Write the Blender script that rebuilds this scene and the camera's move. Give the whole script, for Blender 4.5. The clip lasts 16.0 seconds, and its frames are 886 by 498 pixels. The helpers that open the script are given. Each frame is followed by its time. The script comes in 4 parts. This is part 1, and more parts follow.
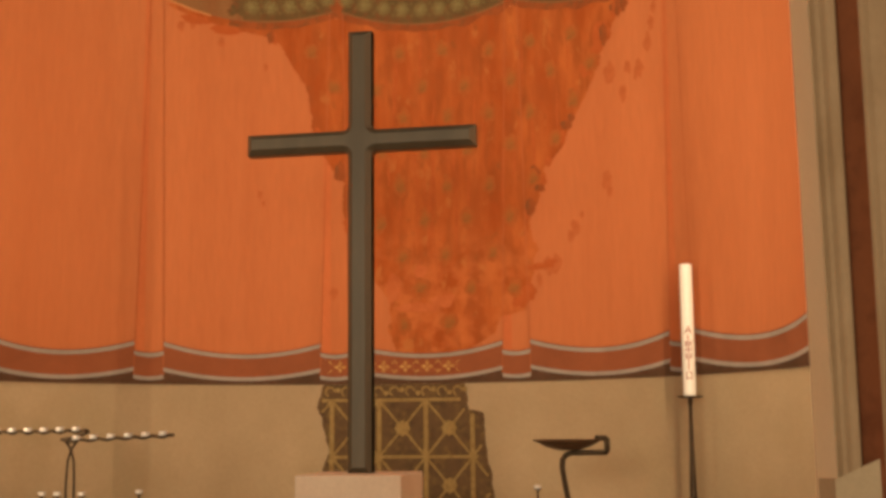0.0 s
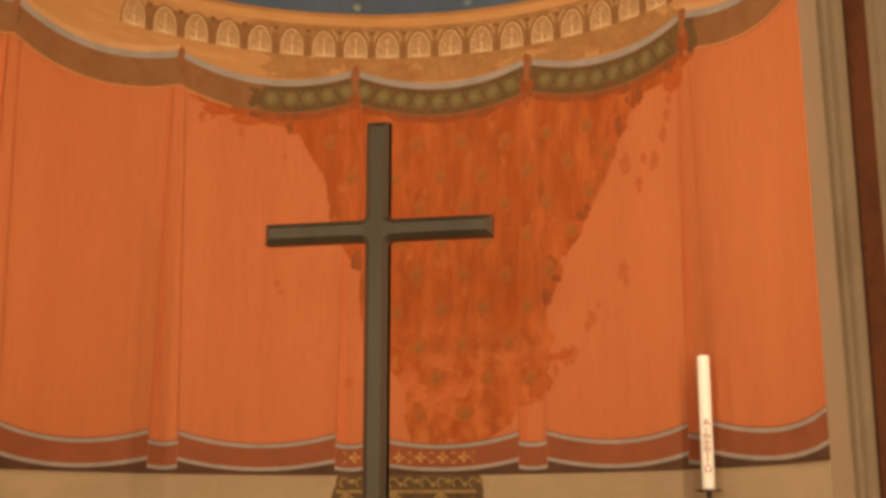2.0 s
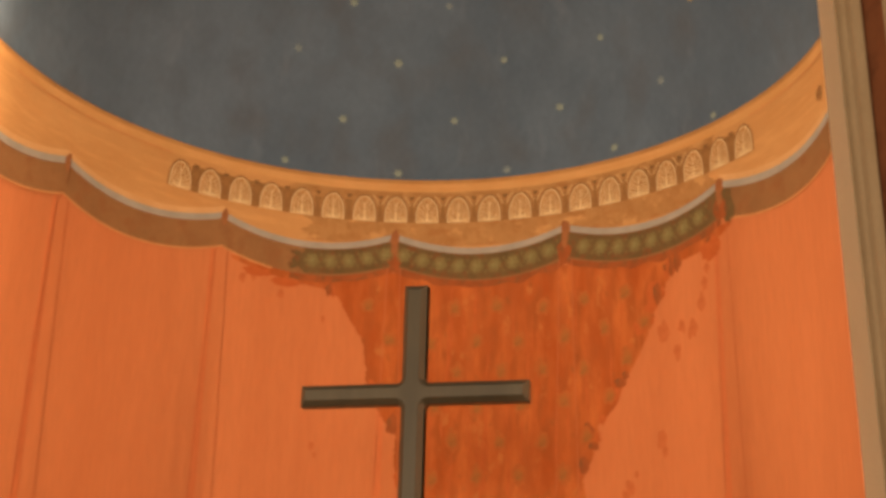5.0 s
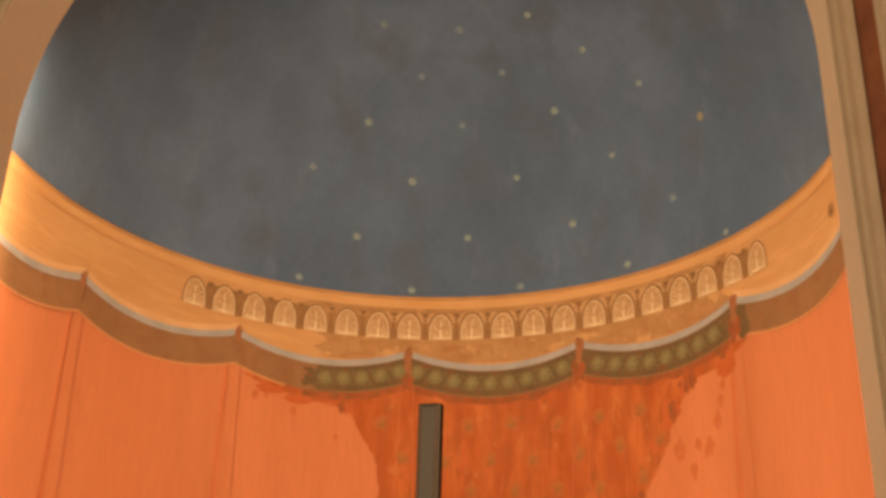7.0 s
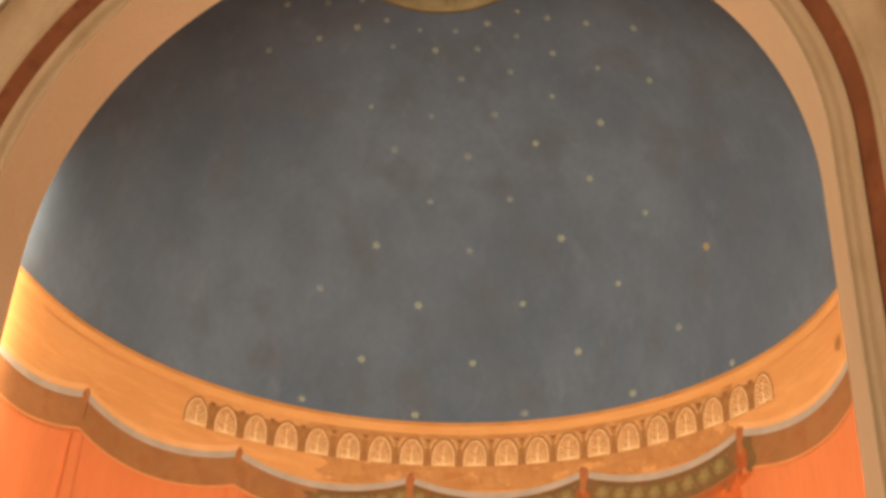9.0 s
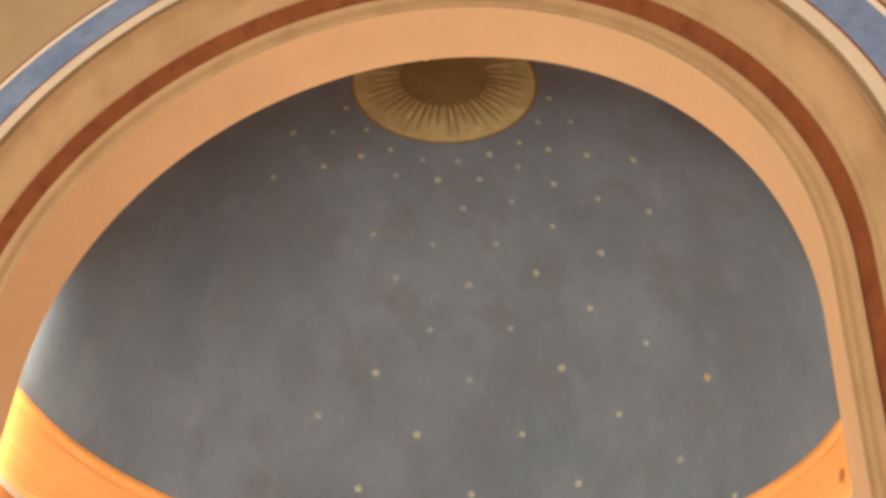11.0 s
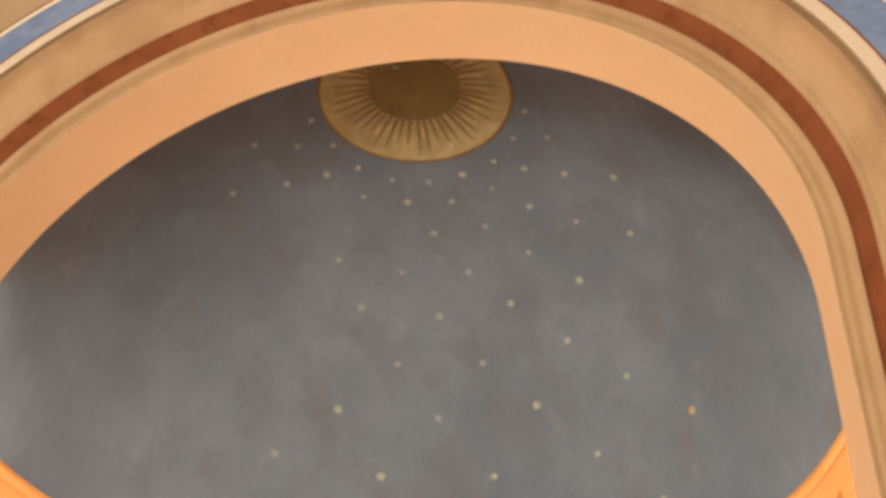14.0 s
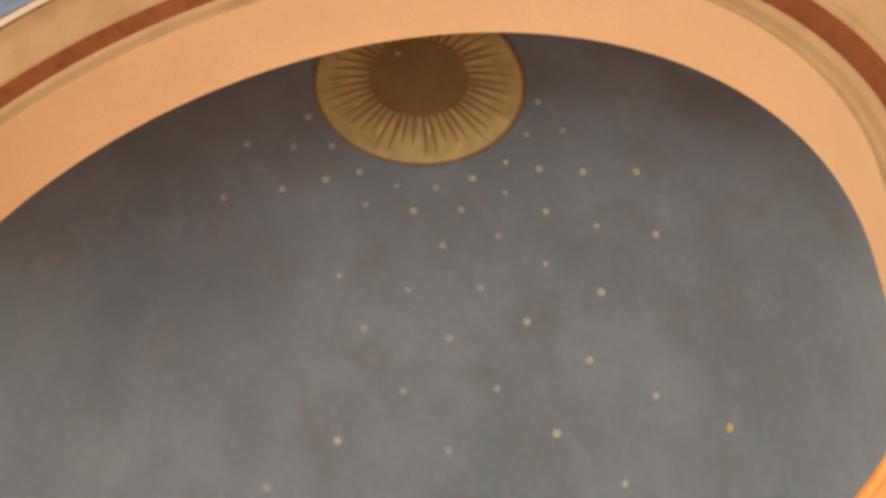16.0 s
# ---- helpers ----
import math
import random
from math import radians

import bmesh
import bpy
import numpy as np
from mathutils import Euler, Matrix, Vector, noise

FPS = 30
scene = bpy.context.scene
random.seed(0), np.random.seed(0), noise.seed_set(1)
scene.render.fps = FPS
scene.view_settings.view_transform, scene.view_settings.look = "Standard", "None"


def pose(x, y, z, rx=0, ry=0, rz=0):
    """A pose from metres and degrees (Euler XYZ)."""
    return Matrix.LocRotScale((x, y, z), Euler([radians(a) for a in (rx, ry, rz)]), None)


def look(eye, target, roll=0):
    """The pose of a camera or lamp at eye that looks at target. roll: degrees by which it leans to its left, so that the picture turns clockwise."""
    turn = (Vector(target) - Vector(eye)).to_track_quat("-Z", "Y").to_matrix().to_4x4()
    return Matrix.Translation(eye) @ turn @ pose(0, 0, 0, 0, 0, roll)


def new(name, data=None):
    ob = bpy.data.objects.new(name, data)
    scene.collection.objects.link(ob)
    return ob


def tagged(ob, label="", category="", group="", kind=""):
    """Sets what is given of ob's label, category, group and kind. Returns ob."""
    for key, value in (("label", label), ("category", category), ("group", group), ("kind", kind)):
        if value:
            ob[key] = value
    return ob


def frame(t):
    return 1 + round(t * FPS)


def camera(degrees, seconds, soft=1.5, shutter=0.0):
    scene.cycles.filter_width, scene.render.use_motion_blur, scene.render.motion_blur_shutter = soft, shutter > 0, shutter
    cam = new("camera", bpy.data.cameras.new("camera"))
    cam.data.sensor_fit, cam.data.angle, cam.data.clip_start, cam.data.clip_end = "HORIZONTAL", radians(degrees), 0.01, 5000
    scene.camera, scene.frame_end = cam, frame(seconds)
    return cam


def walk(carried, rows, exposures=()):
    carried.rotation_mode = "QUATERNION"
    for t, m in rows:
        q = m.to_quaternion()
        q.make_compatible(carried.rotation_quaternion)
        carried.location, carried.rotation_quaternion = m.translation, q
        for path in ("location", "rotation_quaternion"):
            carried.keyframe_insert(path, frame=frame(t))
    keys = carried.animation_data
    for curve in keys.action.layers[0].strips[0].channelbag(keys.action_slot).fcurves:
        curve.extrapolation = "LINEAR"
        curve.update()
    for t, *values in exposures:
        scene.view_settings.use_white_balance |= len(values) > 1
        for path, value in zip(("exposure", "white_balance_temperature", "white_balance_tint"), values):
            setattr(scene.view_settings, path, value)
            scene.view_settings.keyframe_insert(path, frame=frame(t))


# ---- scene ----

# Metres. The origin lies under the apse's centre, +y runs towards its back wall.
R = 2.5            # inner radius of the apse
SPRING = 5.32      # where the half dome starts
ARCH_Z = 5.178     # centre of the chancel arch
ARCH_R = 2.287     # radius of its soffit
BACK_Y, WALL_Y = -0.535, -1.2

# ---- camera ----
cam = camera(39.3, 16.0, soft=3.6)
# seconds, x, y, z, pitch, yaw to the right, lean
PATH = [
    (0.0, 1.722, -6.093, 1.600, 8.06, -10.56, -0.52),
    (0.5, 1.722, -6.093, 1.600, 8.52, -10.69, -0.33),
    (1.0, 1.722, -6.093, 1.600, 9.97, -10.84, -0.05),
    (1.5, 1.722, -6.093, 1.600, 11.24, -11.02, 0.15),
    (2.0, 1.722, -6.093, 1.600, 12.20, -11.31, -0.06),
    (2.5, 1.722, -6.093, 1.600, 12.99, -11.47, 0.27),
    (3.0, 1.722, -6.093, 1.600, 13.96, -11.52, 0.36),
    (3.5, 1.722, -6.093, 1.600, 15.12, -11.82, 0.40),
    (4.0, 1.722, -6.093, 1.600, 16.46, -12.29, 0.76),
    (4.5, 1.722, -6.093, 1.600, 18.14, -12.77, 1.26),
    (5.0, 1.722, -6.093, 1.600, 19.74, -13.19, 1.45),
    (7.5, 1.722, -6.093, 1.600, 26.51, -14.16, 1.90),
    (8.0, 1.722, -6.093, 1.600, 27.98, -14.40, 2.50),
    (8.5, 1.722, -6.093, 1.600, 29.40, -14.60, 3.05),
    (9.0, 1.722, -6.093, 1.600, 30.83, -14.61, 3.23),
    (9.5, 1.722, -6.093, 1.600, 32.38, -14.78, 3.96),
    (10.0, 1.722, -6.093, 1.600, 33.90, -14.92, 3.89),
    (12.3, 1.668, -5.976, 1.423, 39.69, -13.36, 3.25),
    (12.5, 1.666, -5.954, 1.418, 39.34, -12.01, 2.64),
    (13.0, 1.648, -5.773, 1.409, 39.99, -11.49, 2.67),
    (13.5, 1.658, -5.548, 1.398, 41.88, -13.82, 5.18),
    (14.0, 1.640, -5.238, 1.388, 42.41, -14.57, 4.79),
    (14.5, 1.610, -4.921, 1.378, 44.00, -14.39, 3.30),
    (15.0, 1.621, -4.620, 1.368, 44.91, -16.89, 5.61),
    (15.5, 1.620, -4.386, 1.358, 45.50, -17.89, 7.69),
    (16.0, 1.595, -4.110, 1.347, 48.32, -17.80, 6.84),
]
walk(cam, [(t, pose(x, y, z, 90 + p, 0, -w) @ pose(0, 0, 0, 0, 0, l)) for t, x, y, z, p, w, l in PATH],
     exposures=[(0.0, -0.34, 6500, 10), (3.5, -0.30, 6500, 10), (5.0, -0.23, 6480, 10.5), (7.5, 0.04, 6350, 12), (8.5, 0.19, 6320, 12.5), (10.0, 0.52, 6280, 13), (12.5, 0.80, 6250, 14), (16.0, 0.81, 6280, 14)])

# ---- light ----
world = bpy.data.worlds.new("world")
scene.world = world
world.use_nodes = True
world.node_tree.nodes["Background"].inputs["Color"].default_value = (1.0, 0.75, 0.5, 1)
world.node_tree.nodes["Background"].inputs["Strength"].default_value = 0.02


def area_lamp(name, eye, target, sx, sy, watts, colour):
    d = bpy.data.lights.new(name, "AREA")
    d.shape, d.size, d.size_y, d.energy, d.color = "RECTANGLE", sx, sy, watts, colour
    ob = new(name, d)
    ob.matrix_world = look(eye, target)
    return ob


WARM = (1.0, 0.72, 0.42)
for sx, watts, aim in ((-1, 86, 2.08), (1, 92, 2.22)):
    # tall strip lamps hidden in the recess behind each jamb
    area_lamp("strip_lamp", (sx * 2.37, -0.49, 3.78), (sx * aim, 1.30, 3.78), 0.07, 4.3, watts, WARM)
# broad soft fill, unseen, high behind the camera, standing in for nave lighting
area_lamp("nave_fill", (-0.9, -10.8, 3.5), (0, -1.0, 4.6), 6.5, 2.6, 745, (1.0, 0.78, 0.52))

# ---- materials ----


def mat(name, a, b, scale=3.0, rough=0.85, bump=0.15, metal=0.0, fine=60.0, mix=(0.35, 0.65), stretch=(1, 1, 1), stain=None, spec=0.3):
    """Two tones mottled at a large and a fine scale, with fine relief; stain adds darker blots of a third tone."""
    m = bpy.data.materials.new(name)
    m.use_nodes = True
    nt = m.node_tree
    n, l = nt.nodes, nt.links
    p = n["Principled BSDF"]
    p.inputs["Roughness"].default_value, p.inputs["Metallic"].default_value = rough, metal
    p.inputs["Specular IOR Level"].default_value = spec
    tc, mp = n.new("ShaderNodeTexCoord"), n.new("ShaderNodeMapping")
    mp.inputs["Scale"].default_value = stretch
    l.new(tc.outputs["Object"], mp.inputs["Vector"])

    def tex(s, detail, rough_=0.6):
        t = n.new("ShaderNodeTexNoise")
        t.inputs["Scale"].default_value, t.inputs["Detail"].default_value, t.inputs["Roughness"].default_value = s, detail, rough_
        l.new(mp.outputs["Vector"], t.inputs["Vector"])
        return t
    big, small = tex(scale, 5), tex(fine, 3)
    ramp = n.new("ShaderNodeValToRGB")
    ramp.color_ramp.elements[0].position, ramp.color_ramp.elements[1].position = mix
    ramp.color_ramp.elements[0].color, ramp.color_ramp.elements[1].color = (*a, 1), (*b, 1)
    l.new(big.outputs["Fac"], ramp.inputs["Fac"])
    out = ramp.outputs["Color"]
    if stain:
        t = tex(scale * 2.7, 2, 0.5)
        r2 = n.new("ShaderNodeValToRGB")
        r2.color_ramp.elements[0].position, r2.color_ramp.elements[1].position = 0.50, 0.74
        l.new(t.outputs["Fac"], r2.inputs["Fac"])
        mx = n.new("ShaderNodeMixRGB")
        mx.inputs["Color2"].default_value = (*stain, 1)
        l.new(r2.outputs["Color"], mx.inputs["Fac"])
        l.new(out, mx.inputs["Color1"])
        out = mx.outputs["Color"]
    grain = n.new("ShaderNodeMixRGB")
    grain.blend_type = "MULTIPLY"
    grain.inputs["Fac"].default_value = 0.22
    l.new(out, grain.inputs["Color1"])
    l.new(small.outputs["Fac"], grain.inputs["Color2"])
    l.new(grain.outputs["Color"], p.inputs["Base Color"])
    bp = n.new("ShaderNodeBump")
    bp.inputs["Strength"].default_value, bp.inputs["Distance"].default_value = bump, 0.01
    l.new(small.outputs["Fac"], bp.inputs["Height"])
    l.new(bp.outputs["Normal"], p.inputs["Normal"])
    return m


M_PLASTER = mat("plaster", (0.385, 0.308, 0.212), (0.435, 0.352, 0.248), 0.9, stain=(0.370, 0.290, 0.195))
M_APSEWALL = mat("apse_plaster", (0.385, 0.295, 0.185), (0.470, 0.368, 0.240), 0.8, fine=45.0, stain=(0.40, 0.312, 0.192))
M_CREAM = mat("cream_paint", (0.85, 0.735, 0.535), (0.89, 0.78, 0.585), 1.5)
M_MOULD = mat("moulding_paint", (0.405, 0.295, 0.185), (0.475, 0.350, 0.225), 1.6, stretch=(1, 1, 0.5), stain=(0.375, 0.265, 0.158))
M_FOOT = mat("foot_paint", (0.50, 0.405, 0.275), (0.57, 0.465, 0.32), 2.0)
M_BROWNBAND = mat("red_brown_paint", (0.185, 0.062, 0.025), (0.250, 0.086, 0.035), 4.0, mix=(0.3, 0.7), stain=(0.155, 0.050, 0.020))
M_CURTAIN = mat("orange_paint", (0.520, 0.165, 0.060), (0.620, 0.208, 0.080), 1.6, stretch=(1, 1, 0.16), mix=(0.25, 0.75), fine=34.0)
M_OLDRED = mat("old_fresco", (0.395, 0.084, 0.014), (0.535, 0.145, 0.034), 3.2, stretch=(1.5, 1.5, 0.40), stain=(0.335, 0.085, 0.018), mix=(0.36, 0.62))
M_BORDER = mat("border_brown_red", (0.265, 0.085, 0.036), (0.33, 0.105, 0.045), 3.0)
M_CORD = mat("grey_cord_paint", (0.33, 0.30, 0.275), (0.40, 0.36, 0.33), 6.0)
M_DARK = mat("dark_brown_paint", (0.085, 0.045, 0.025), (0.12, 0.06, 0.035), 5.0)
M_FOLD = mat("fold_line_paint", (0.455, 0.132, 0.048), (0.525, 0.158, 0.058), 5.0)
M_FOLDSOFT = mat("fold_shade_paint", (0.57, 0.155, 0.055), (0.63, 0.185, 0.066), 3.0, stretch=(1, 1, 0.3))
M_UPPER = mat("upper_border_brown", (0.248, 0.118, 0.047), (0.305, 0.148, 0.060), 3.0, stain=(0.265, 0.112, 0.042))
M_OLIVE = mat("olive_border", (0.122, 0.078, 0.030), (0.175, 0.106, 0.042), 8.0, stain=(0.205, 0.078, 0.028))
M_MEDAL = mat("medallion_paint", (0.225, 0.189, 0.077), (0.288, 0.243, 0.104), 30.0)
M_FRIEZE = mat("ochre_orange_frieze", (0.535, 0.268, 0.098), (0.60, 0.318, 0.126), 1.6, stretch=(1, 1, 2.0))
M_FRIEZEOLD = mat("old_ochre_frieze", (0.400, 0.198, 0.072), (0.470, 0.250, 0.096), 5.0, stain=(0.365, 0.172, 0.060))
M_RIM = mat("ochre_rim", (0.60, 0.315, 0.115), (0.66, 0.36, 0.145), 2.5)
M_ARCHFILL = mat("arcade_fill", (0.36, 0.175, 0.062), (0.50, 0.265, 0.105), 26.0, mix=(0.42, 0.58))
M_ARCHMID = mat("arcade_spandrel_light", (0.395, 0.190, 0.066), (0.490, 0.255, 0.098), 14.0)
M_ARCHLINE = mat("arcade_line", (0.74, 0.53, 0.29), (0.82, 0.62, 0.37), 12.0)
M_ARCHVEE = mat("arcade_pale_vee", (0.60, 0.36, 0.165), (0.68, 0.44, 0.22), 12.0)
M_KNOT = mat("knot_brown", (0.29, 0.105, 0.040), (0.36, 0.14, 0.052), 9.0)
M_FRIEZELIGHT = mat("pale_ochre_edge", (0.62, 0.345, 0.150), (0.68, 0.395, 0.185), 3.0)
M_FRIEZEDARK = mat("dark_ochre_shade", (0.40, 0.195, 0.066), (0.52, 0.265, 0.095), 3.0)
M_LEAF = mat("dull_olive_leaf", (0.185, 0.135, 0.052), (0.235, 0.175, 0.07), 20.0)
M_ARCHDARK = mat("arcade_spandrel", (0.250, 0.122, 0.043), (0.345, 0.170, 0.060), 12.0)
M_SKY = mat("night_blue_paint", (0.072, 0.110, 0.175), (0.124, 0.176, 0.265), 1.0, mix=(0.28, 0.72), stretch=(1, 1, 0.7), fine=22.0, stain=(0.090, 0.118, 0.170))
M_STAR = mat("gold_star_paint", (0.205, 0.258, 0.250), (0.265, 0.328, 0.312), 20.0, rough=0.6)
M_STARDIM = mat("worn_gold_star_paint", (0.165, 0.215, 0.265), (0.21, 0.265, 0.30), 20.0, rough=0.7)
M_STARORANGE = mat("orange_star_paint", (0.27, 0.235, 0.15), (0.32, 0.275, 0.17), 20.0, rough=0.6)
M_SHELL = mat("shell_ochre", (0.235, 0.225, 0.130), (0.325, 0.305, 0.180), 7.0)
M_SHELLDARK = mat("shell_centre", (0.115, 0.100, 0.045), (0.150, 0.130, 0.058), 7.0)
M_SHELLLINE = mat("shell_flute", (0.145, 0.105, 0.05), (0.19, 0.14, 0.07), 9.0)
M_FLAKE = mat("pale_flake", (0.40, 0.37, 0.24), (0.46, 0.42, 0.28), 20.0)
M_FLOWER = mat("faded_olive_flower", (0.305, 0.118, 0.030), (0.42, 0.130, 0.030), 16.0, stain=(0.30, 0.15, 0.045))
M_FLOWERSOFT = mat("faded_flower_halo", (0.37, 0.098, 0.022), (0.48, 0.130, 0.030), 16.0, stain=(0.40, 0.135, 0.035))
M_SMOKE = mat("smoky_brown_paint", (0.27, 0.072, 0.020), (0.37, 0.098, 0.026), 8.0, stain=(0.20, 0.085, 0.030))
M_LOSS = mat("dull_stain_paint", (0.46, 0.125, 0.038), (0.54, 0.155, 0.052), 18.0)
M_EDGE = mat("dull_ochre_line", (0.54, 0.235, 0.085), (0.62, 0.28, 0.11), 6.0)
M_REPAIR = mat("pale_repair_paint", (0.485, 0.122, 0.034), (0.60, 0.172, 0.058), 9.0)
M_TREFOIL = mat("trefoil_paint", (0.16, 0.08, 0.03), (0.24, 0.12, 0.045), 14.0)
M_STREAK = mat("dull_red_streak", (0.44, 0.10, 0.022), (0.52, 0.125, 0.03), 12.0)
M_BORDEROLD = mat("old_border_red", (0.26, 0.07, 0.03), (0.36, 0.12, 0.05), 14.0)
M_FRESCO = mat("dark_fresco", (0.096, 0.060, 0.032), (0.144, 0.088, 0.044), 9.0, stain=(0.184, 0.120, 0.048))
M_FRESCOLINE = mat("olive_fresco_line", (0.299, 0.202, 0.075), (0.370, 0.264, 0.106), 12.0, stain=(0.238, 0.158, 0.062))
M_GOLD = mat("gold_ornament", (0.52, 0.27, 0.08), (0.64, 0.38, 0.13), 22.0, mix=(0.42, 0.58), stain=(0.34, 0.13, 0.045))
M_BLUE = mat("blue_paint", (0.14, 0.23, 0.47), (0.21, 0.315, 0.57), 4.0, stain=(0.15, 0.22, 0.42))
M_BANDCREAM = mat("pale_cream_paint", (0.61, 0.555, 0.49), (0.67, 0.615, 0.55), 4.0)
M_WHITE = mat("white_line_paint", (0.74, 0.72, 0.68), (0.80, 0.78, 0.74), 6.0)
M_CROSS = mat("bronze_cross", (0.060, 0.049, 0.032), (0.088, 0.072, 0.047), 5.0, rough=0.48, bump=0.06, metal=0.22, stretch=(1, 1, 0.15), spec=0.5)
M_STONE = mat("pale_sandstone", (0.66, 0.52, 0.42), (0.72, 0.59, 0.48), 4.0, bump=0.25)
M_WAX = mat("white_wax", (0.93, 0.93, 0.90), (0.95, 0.95, 0.93), 5.0, rough=0.45, bump=0.02)
M_IRON = mat("forged_iron", (0.046, 0.033, 0.022), (0.080, 0.056, 0.036), 20.0, rough=0.5, bump=0.3, metal=0.7)
M_BOWL = mat("rusty_iron", (0.085, 0.046, 0.026), (0.15, 0.085, 0.045), 14.0, rough=0.55, bump=0.3, metal=0.4)
M_CUP = mat("tealight_cup", (0.74, 0.73, 0.72), (0.80, 0.79, 0.78), 20.0, rough=0.4, metal=0.15)
M_RED = mat("red_wax", (0.24, 0.03, 0.02), (0.30, 0.04, 0.03), 20.0, rough=0.5)
M_FLOOR = mat("floor_stone", (0.40, 0.33, 0.26), (0.48, 0.40, 0.32), 2.0, rough=0.6)
M_CEIL = mat("ceiling_paint", (0.66, 0.58, 0.48), (0.72, 0.64, 0.54), 1.0)



def weather(m, layers):
    """Lays further worn coats over a material: (scale, stretch, low, high, colour, strength, top): top limits a coat to the wall below that height, fading over 0.5 m."""
    nt = m.node_tree
    n, l = nt.nodes, nt.links
    p = n["Principled BSDF"]
    out = p.inputs["Base Color"].links[0].from_socket
    tc = n.new("ShaderNodeTexCoord")
    for k, (scale, stretch, low, high, colour, strength, top) in enumerate(layers):
        mp, t, ramp, mx = n.new("ShaderNodeMapping"), n.new("ShaderNodeTexNoise"), n.new("ShaderNodeMapRange"), n.new("ShaderNodeMixRGB")
        mp.inputs["Scale"].default_value, mp.inputs["Location"].default_value = stretch, (3.7 * k, 1.3 * k, 2.1 * k)
        t.inputs["Scale"].default_value, t.inputs["Detail"].default_value, t.inputs["Roughness"].default_value = scale, 6, 0.62
        ramp.inputs["From Min"].default_value, ramp.inputs["From Max"].default_value, ramp.inputs["To Max"].default_value = low, high, strength
        mx.inputs["Color2"].default_value = (*colour, 1)
        l.new(tc.outputs["Object"], mp.inputs["Vector"])
        l.new(mp.outputs["Vector"], t.inputs["Vector"])
        l.new(t.outputs["Fac"], ramp.inputs["Value"])
        fac = ramp.outputs["Result"]
        if top:
            sep, zr, mul = n.new("ShaderNodeSeparateXYZ"), n.new("ShaderNodeMapRange"), n.new("ShaderNodeMath")
            zr.inputs["From Min"].default_value, zr.inputs["From Max"].default_value = top, top - 0.5
            mul.operation = "MULTIPLY"
            l.new(tc.outputs["Object"], sep.inputs["Vector"])
            l.new(sep.outputs["Z"], zr.inputs["Value"])
            l.new(zr.outputs["Result"], mul.inputs[0])
            l.new(fac, mul.inputs[1])
            fac = mul.outputs["Value"]
        l.new(fac, mx.inputs["Fac"])
        l.new(out, mx.inputs["Color1"])
        out = mx.outputs["Color"]
    l.new(out, p.inputs["Base Color"])


weather(M_OLDRED, [
    (7.0, (1, 1, 0.12), 0.50, 0.62, (0.330, 0.080, 0.018), 0.55, None),
    (5.0, (1, 1, 1.1), 0.44, 0.60, (0.560, 0.170, 0.052), 0.72, 3.05),
    (9.0, (1, 1, 0.55), 0.60, 0.68, (0.500, 0.200, 0.060), 0.45, None),
    (16.0, (1, 1, 0.6), 0.60, 0.70, (0.235, 0.085, 0.022), 0.55, None)])
weather(M_CURTAIN, [
    (1.3, (1, 1, 0.10), 0.48, 0.70, (0.475, 0.142, 0.050), 0.45, None),
    (5.0, (1, 1, 0.08), 0.54, 0.74, (0.620, 0.215, 0.090), 0.22, None)])
weather(M_FRIEZE, [(3.0, (1, 1, 9.0), 0.50, 0.62, (0.620, 0.335, 0.135), 0.4, None), (2.0, (1, 1, 8.0), 0.55, 0.66, (0.520, 0.250, 0.088), 0.4, None)])
weather(M_RIM, [(3.0, (1, 1, 12.0), 0.48, 0.60, (0.530, 0.255, 0.085), 0.6, None)])
weather(M_FRIEZEOLD, [(6.0, (1, 1, 2.5), 0.55, 0.62, (0.330, 0.140, 0.045), 0.6, None), (5.0, (1, 1, 1.5), 0.56, 0.64, (0.600, 0.330, 0.130), 0.6, None)])
weather(M_SKY, [(2.6, (1, 1, 0.8), 0.56, 0.72, (0.078, 0.104, 0.150), 0.40, None), (3.4, (1.4, 1, 0.5), 0.58, 0.74, (0.145, 0.185, 0.265), 0.35, None)])

# ---- building helpers ----


def mesh_of(name, verts, faces, material, smooth=False):
    me = bpy.data.meshes.new(name)
    me.from_pydata(verts, [], faces)
    me.materials.append(material)
    if smooth:
        me.polygons.foreach_set("use_smooth", [True] * len(me.polygons))
    me.update()
    return me


def part(name, data, material=None, parent=None, label=""):
    """One mesh object, from a bmesh or a mesh, under its thing."""
    if isinstance(data, bmesh.types.BMesh):
        me = bpy.data.meshes.new(name)
        bmesh.ops.recalc_face_normals(data, faces=data.faces)
        data.to_mesh(me)
        data.free()
        me.materials.append(material)
    else:
        me = data
    ob = new(name, me)
    if parent:
        ob.parent = parent
    if label:
        ob["label"] = label
    return ob


def on_wall(deg, z, r=R):
    if abs(deg) > 90:
        return (math.copysign(r, deg), -radians(abs(deg) - 90) * R, z)
    a = radians(deg)
    return (r * math.sin(a), r * math.cos(a), z)


